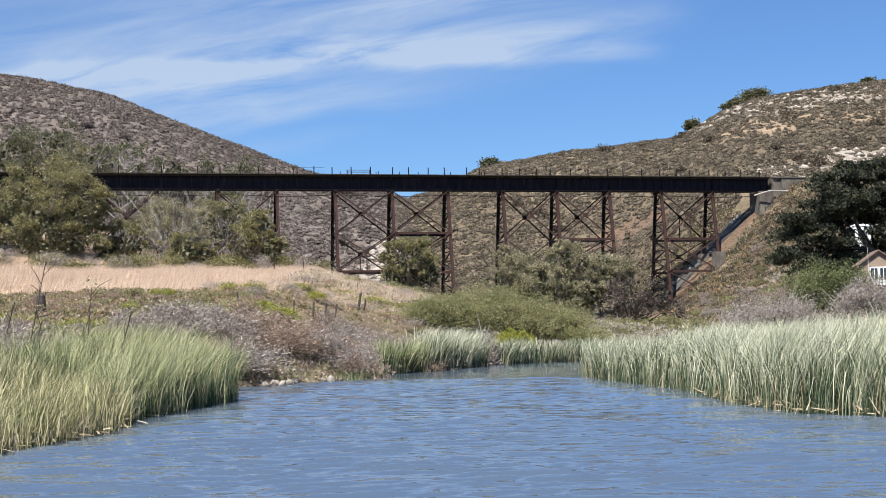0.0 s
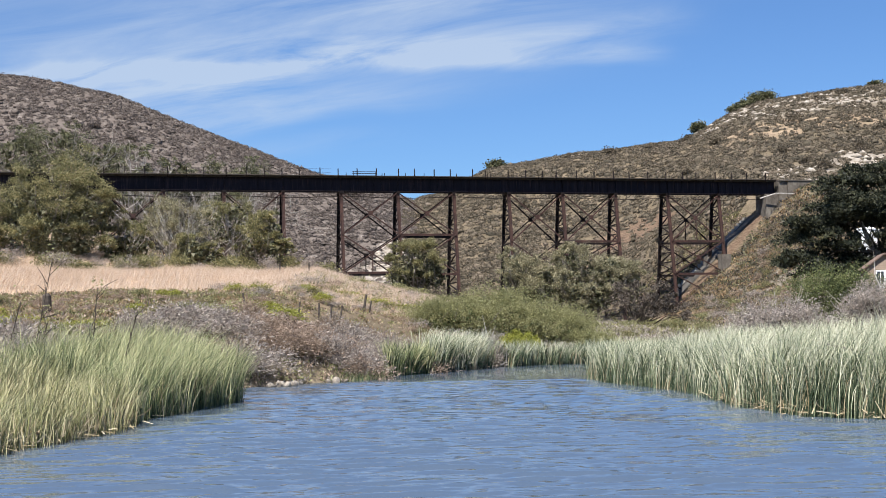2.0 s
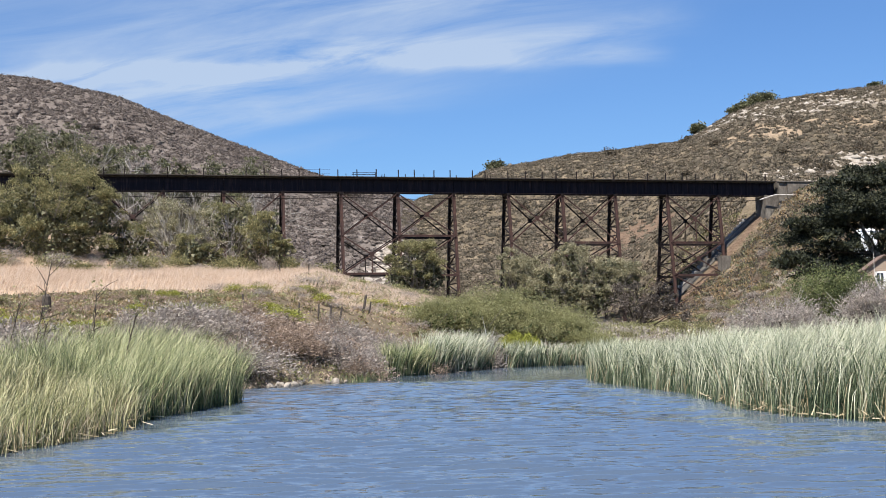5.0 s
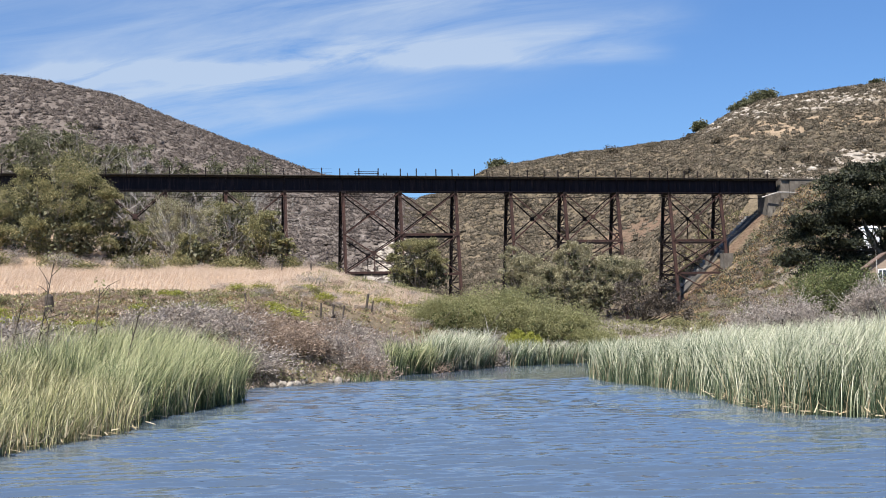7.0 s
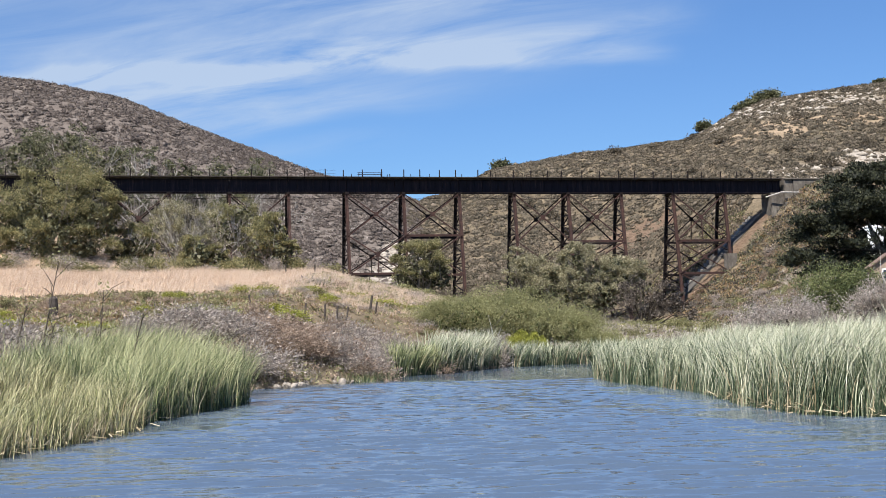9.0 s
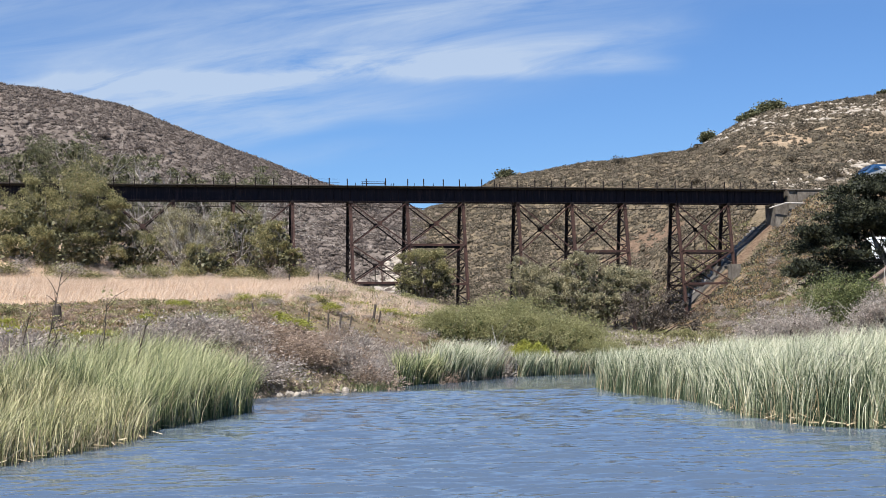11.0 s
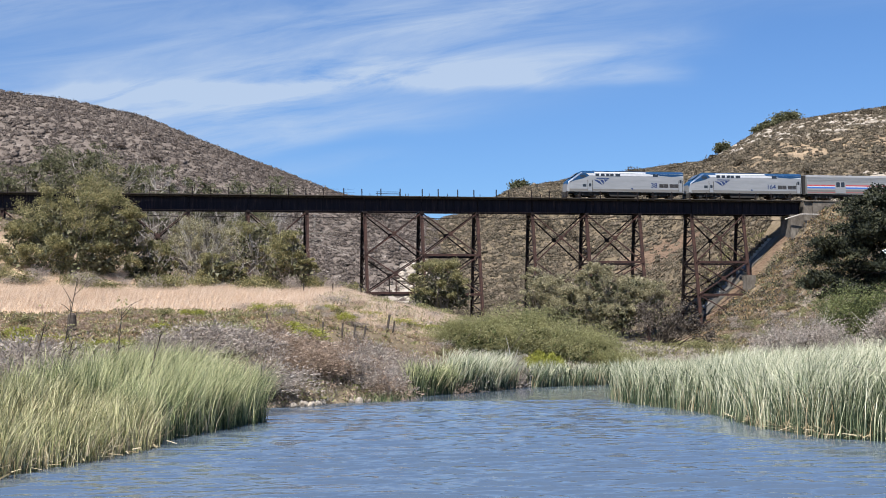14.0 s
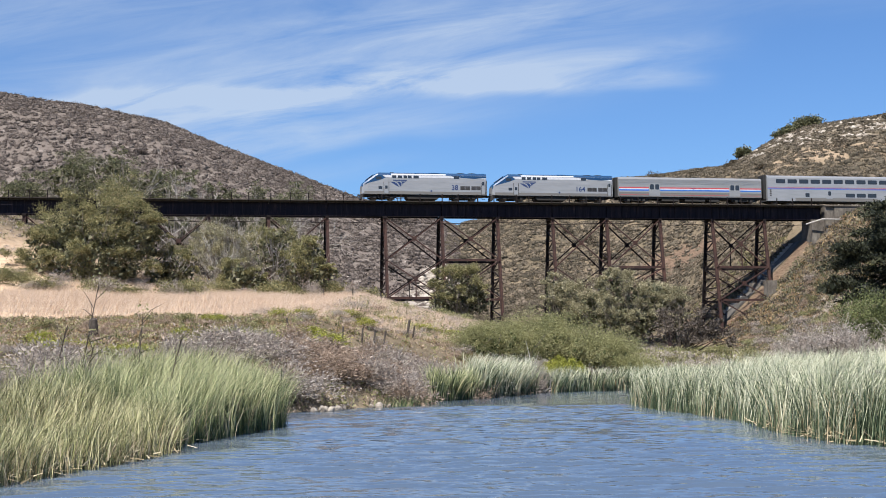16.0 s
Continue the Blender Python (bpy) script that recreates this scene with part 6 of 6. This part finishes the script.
    both_sides("rear_door", rect(19.75, 20.3, 1.1, 3.3), 0.012, M_SILVER, car, "silver rear side door")
    both_sides("rear_door_window", rect(19.85, 20.2, 2.5, 3.05), 0.008, M_WINDOW, car, out=0.013)
    both_sides("sill_stripe", rect(0.9, 20.5, 0.98, 1.42), 0.006, M_DULLSTEEL, car, "grey sill line")
    for x0 in (4.15, 19.8):
        for k in range(3):
            part("step", Geo().box(x0, x0 + 0.5, -HALF - 0.06, -HALF + 0.2, 0.25 + k * 0.28, 0.29 + k * 0.28), M_TRUCK, car)
    # blue flying stripes and a bar where the name stands
    for wing in ([(5.0, 2.92), (5.65, 2.88), (6.1, 2.64), (6.5, 2.08), (5.95, 2.34), (5.5, 2.62)],
                 [(5.85, 2.96), (6.55, 2.92), (6.85, 2.62), (6.62, 2.12), (6.45, 2.50), (6.2, 2.80)],
                 [(6.75, 2.98), (7.6, 2.98), (7.15, 2.72), (6.72, 2.16), (6.98, 2.62)]):
        both_sides("swoosh", wing, 0.006, M_NAVY, car)
    for x0 in (4.0, 4.8, 19.7, 20.35):
        both_sides("grab_rail", rect(x0 - 0.03, x0 + 0.03, 1.05, 2.9), 0.03, M_TRUCK, car, out=0.02)
    both_sides("name_bar", rect(5.5, 7.7, 3.08, 3.24), 0.005, M_NAVY, car)
    both_sides("round_badge", [(11.6 + 0.15 * math.cos(i * 0.5236), 1.5 + 0.15 * math.sin(i * 0.5236)) for i in range(12)], 0.006, M_NAVY, car)
    letters(number, 1.12, 15.4 if len(number) == 2 else 15.1, 1.72, car, M_NAVY)
    # underframe
    part("fuel_tank", Geo().prism([(8.0, 0.25), (12.6, 0.25), (12.9, 0.5), (12.9, 0.93), (7.7, 0.93), (7.7, 0.5)], "y", -1.3, 1.3), M_TRUCK, car, "black fuel tank")
    part("underframe", Geo().box(0.7, 20.5, -1.35, 1.35, 0.78, 0.949), M_TRUCK, car)
    part("pilot", Geo().prism([(0.35, 0.18), (0.62, 0.18), (0.7, 1.0), (0.5, 1.0)], "y", -1.35, 1.35), M_TRUCK, car, "black snow plough pilot")
    part("coupler", Geo().box(0.0, 0.5, -0.15, 0.15, 0.7, 1.0).box(20.5, 21.0, -0.15, 0.15, 0.7, 1.0), M_TRUCK, car)
    part("diaphragm", Geo().box(20.56, 20.85, -0.6, 0.6, 1.0, 3.4), M_HOOD, car)
    for sgn in (-1, 1):
        part("headlight", Geo().cyl((0.62, sgn * 0.75, 2.0), "x", 0.14, 0.1, 12), M_WHITE, car, "round headlight")
    part("roof_fan", Geo().cyl((16.6, 0, 4.48), "z", 0.7, 0.12, 20), M_TRUCK, car)
    part("roof_fan", Geo().cyl((18.4, 0, 4.48), "z", 0.7, 0.12, 20), M_TRUCK, car)
    part("exhaust_hatch", Geo().box(11.5, 13.0, -0.5, 0.5, 4.431, 4.54), M_TRUCK, car)
    part("horn", Geo().box(5.2, 5.8, -0.25, 0.25, 4.431, 4.58), M_TRUCK, car)
    truck(car, 3.9, 2.75, 0.51, True)
    truck(car, 17.1, 2.75, 0.51, True)
    return car


def coach_body(length, low, top, sh, material, car, label):
    w = HALF - 0.02
    prof = [(-w, low), (w, low), (w, sh), (w * 0.94, sh + (top - sh) * 0.55), (w * 0.6, top - 0.05), (0, top), (-w * 0.6, top - 0.05), (-w * 0.94, sh + (top - sh) * 0.55), (-w, sh)]
    return part("body", Geo().prism(prof, "x", 0.55, length - 0.55), material, car, label)


def baggage_car():
    car = thing("baggage_car", pose(0, 0, RAIL_TOP), "stainless steel baggage car with red white and blue stripes", "railway car", "train")
    L = 25.9
    coach_body(L, 1.0, 4.32, 3.9, M_STAINLESS, car, "fluted stainless body")
    both_sides("lower_panel", rect(0.6, L - 0.6, 1.02, 1.72), 0.006, M_DULLSTEEL, car, "dull lower steel panel", out=-0.02)
    z = 1.98
    for name, m, h in (("blue_stripe", M_STRIPEBLUE, 0.22), ("white_stripe", M_WHITE, 0.17), ("red_stripe", M_RED, 0.2)):
        both_sides(name, rect(0.62, L - 0.62, z, z + h), 0.006, m, car, out=-0.02)
        z += h
    both_sides("thin_red_line", rect(0.62, L - 0.62, 1.28, 1.33), 0.004, M_RED, car, out=-0.013)
    for k in range(9):
        zz = 3.05 + k * 0.095
        both_sides("flute", rect(0.7, L - 0.7, zz, zz + 0.035), 0.012, M_STAINLESS, car, out=-0.02)
    both_sides("small_emblem", [(13.0, 2.5), (13.5, 2.38), (13.9, 2.5), (13.45, 2.26)], 0.006, M_NAVY, car, out=-0.013)
    for x0 in (5.75, 19.7):
        for d in both_sides("baggage_door", rect(x0, x0 + 1.9, 1.15, 3.2, 0.05), 0.03, M_STAINLESS, car, "stainless double loading door", out=-0.018):
            sgn = -1 if d.data.vertices[0].co.y < 0 else 1
            for k in range(2):
                a = x0 + 0.18 + k * 0.88
                o = HALF + 0.013
                part("door_window", Geo().prism(rect(a, a + 0.66, 2.2, 3.05, 0.1), "y", min(sgn * o, sgn * (o + 0.01)), max(sgn * o, sgn * (o + 0.01))), M_WINDOW, d)
    part("underframe", Geo().box(0.7, L - 0.7, -1.35, 1.35, 0.7, 0.995), M_TRUCK, car)
    for x0, x1 in ((8, 11), (12, 15.5), (16.2, 18)):
        part("equipment_box", Geo().box(x0, x1, -1.3, 1.3, 0.32, 0.7), M_TRUCK, car)
    part("diaphragm", Geo().box(0.12, 0.545, -0.95, 0.95, 0.95, 4.15), M_HOOD, car, "black gangway hood")
    part("diaphragm", Geo().box(L - 0.545, L - 0.12, -0.75, 0.75, 0.95, 3.6), M_HOOD, car)
    for x in (2.6, 9, 14.6, 20.5):
        part("roof_vent", Geo().box(x, x + 0.5, -0.3, 0.3, 4.3, 4.42), M_STAINLESS, car)
    truck(car, 3.6, 2.6, 0.46, False)
    truck(car, L - 3.6, 2.6, 0.46, False)
    return car


def bilevel_coach():
    car = thing("bilevel_coach", pose(0, 0, RAIL_TOP), "tall silver two-level passenger coach with long window rows", "railway car", "train")
    L = 25.9
    coach_body(L, 0.55, 4.92, 4.45, M_SILVER, car, "silver two-level carbody")
    for k in range(11):
        x0 = 2.1 + k * 2.075
        if x0 + 1.7 < L - 1:
            both_sides("upper_window", rect(x0, x0 + 1.66, 3.5, 4.2, 0.08), 0.006, M_WINDOW, car, "tinted upper-level window", out=-0.02)
    both_sides("purple_stripe", rect(0.6, L - 0.6, 2.64, 2.76), 0.005, M_PURPLE, car, out=-0.02)
    both_sides("red_stripe", rect(0.6, L - 0.6, 2.82, 2.86), 0.005, M_RED, car, out=-0.02)
    both_sides("blue_stripe", rect(0.6, L - 0.6, 2.52, 2.6), 0.005, M_STRIPEBLUE, car, out=-0.02)
    both_sides("skirt", rect(5.5, L - 5.5, 0.56, 1.1), 0.006, M_DULLSTEEL, car, "grey lower skirt", out=-0.02)
    for x0, x1 in ((7.3, 8.05), (14.6, 16.25), (16.6, 18.25), (18.6, 20.2)):
        both_sides("lower_window", rect(x0, x1, 1.25, 1.9, 0.08), 0.006, M_WINDOW, car, "tinted lower-level window", out=-0.02)
    for d in both_sides("side_door", rect(11.0, 12.3, 1.0, 2.5, 0.1), 0.03, M_SILVER, car, "entrance door", out=-0.018):
        sgn = -1 if d.data.vertices[0].co.y < 0 else 1
        o = HALF + 0.013
        part("door_window", Geo().prism(rect(11.4, 11.9, 1.5, 2.25, 0.1), "y", min(sgn * o, sgn * (o + 0.01)), max(sgn * o, sgn * (o + 0.01))), M_WINDOW, d)
    for k in range(4):
        both_sides("end_vent", rect(0.95, 1.25, 1.35 + k * 0.3, 1.55 + k * 0.3), 0.006, M_TRUCK, car, out=-0.02)
    both_sides("access_panel", rect(1.6, 3.3, 1.2, 2.4), 0.008, M_SILVER, car, out=-0.02)
    part("underframe", Geo().box(0.7, L - 0.7, -1.3, 1.3, 0.4, 0.548), M_TRUCK, car)
    part("diaphragm", Geo().box(0.05, 0.545, -1.0, 1.0, 0.9, 4.9), M_HOOD, car, "black gangway hood")
    part("diaphragm", Geo().box(L - 0.545, L - 0.05, -1.0, 1.0, 0.9, 4.9), M_HOOD, car)
    truck(car, 3.2, 2.6, 0.46, False)
    truck(car, L - 3.2, 2.6, 0.46, False)
    return car


TRAIN = []
for maker, offset in ((lambda: locomotive("38"), 0.0), (lambda: locomotive("164"), 21.03), (baggage_car, 42.06), (bilevel_coach, 67.96)):
    TRAIN.append((maker(), offset))


def make_bird():
    m = plain("dark_brown_feathers", (0.045, 0.032, 0.025), 0.7)
    b = thing("bird", pose(44, 60, 2.2), "small dark brown bird in flight over the bank", "bird")
    part("body", Geo().tube([(0.13, 0, 0), (0.06, 0, 0.01), (-0.02, 0, 0), (-0.09, 0, 0.01), (-0.12, 0, 0.015)], [0.012, 0.035, 0.04, 0.03, 0.008], 8), m, b, smooth=True)
    part("tail", Geo().prism([(0.11, -0.012), (0.24, -0.05), (0.22, 0.0), (0.24, 0.05), (0.11, 0.012)], "z", -0.004, 0.004), m, b)
    wings = []
    for sgn in (-1, 1):
        w = part("wing", Geo().prism([(-0.06, 0), (-0.02, sgn * 0.12), (0.10, sgn * 0.27), (0.09, sgn * 0.14), (0.06, 0)], "z", -0.004, 0.004), m, b)
        wings.append((w, sgn))
    return b, wings


bird, WINGS = make_bird()


# ---------------------------------------------------------------- what moves
SPEED, NOSE_END = 18.4, -0.35


def motions():
    yaw = math.degrees(TRACK_ANGLE)
    for car, offset in TRAIN:
        def at(t):
            x, y = on_track(NOSE_END + offset + SPEED * (16.0 - t))
            return pose(x, y, RAIL_TOP, 0, 0, yaw)
        walk(car, [(t, at(t)) for t in (0.0, 4.0, 8.0, 12.0, 16.0)])
    for w, x, r in WHEELS:
        walk(w, [(k / FPS, pose(x, 0, r, 0, -math.degrees(SPEED / r) * k / FPS, 0)) for k in range(0, 16 * FPS + 1)])
    # the reeds rock in the wind
    for ob, cx, cy, seed in REEDS:
        def sway(t):
            a = 0.9 * math.sin(t * 2.6 + seed * 1.7) + 0.5 * math.sin(t * 4.3 + seed * 0.9)
            return pose(cx, cy, 0, 0.3 * math.sin(t * 3.1 + seed), a + 0.6, 0)
        walk(ob, [(k * 0.25, sway(k * 0.25)) for k in range(65)])
    # one bird crosses low over the bank
    way = [(0.0, (44.0, 60, 2.4)), (6.5, (-1.8, 60, 2.6)), (8.0, (-12.15, 60, 4.35)), (8.5, (-15.62, 60, 5.23)), (9.2, (-20.5, 60, 6.4)), (16.0, (-68.0, 64, 13.0))]
    walk(bird, [(t, pose(*p, 0, 6, 0)) for t, p in way])
    for w, sgn in WINGS:
        walk(w, [(k * 0.05, pose(0, 0, 0.02, sgn * 34 * math.sin(k * 1.45), 0, 0)) for k in range(321)])
    # wind ripples travel along the lagoon
    walk(water, [(0.0, pose(0, 0, 0)), (16.0, pose(4.2, 1.2, 0))])


motions()
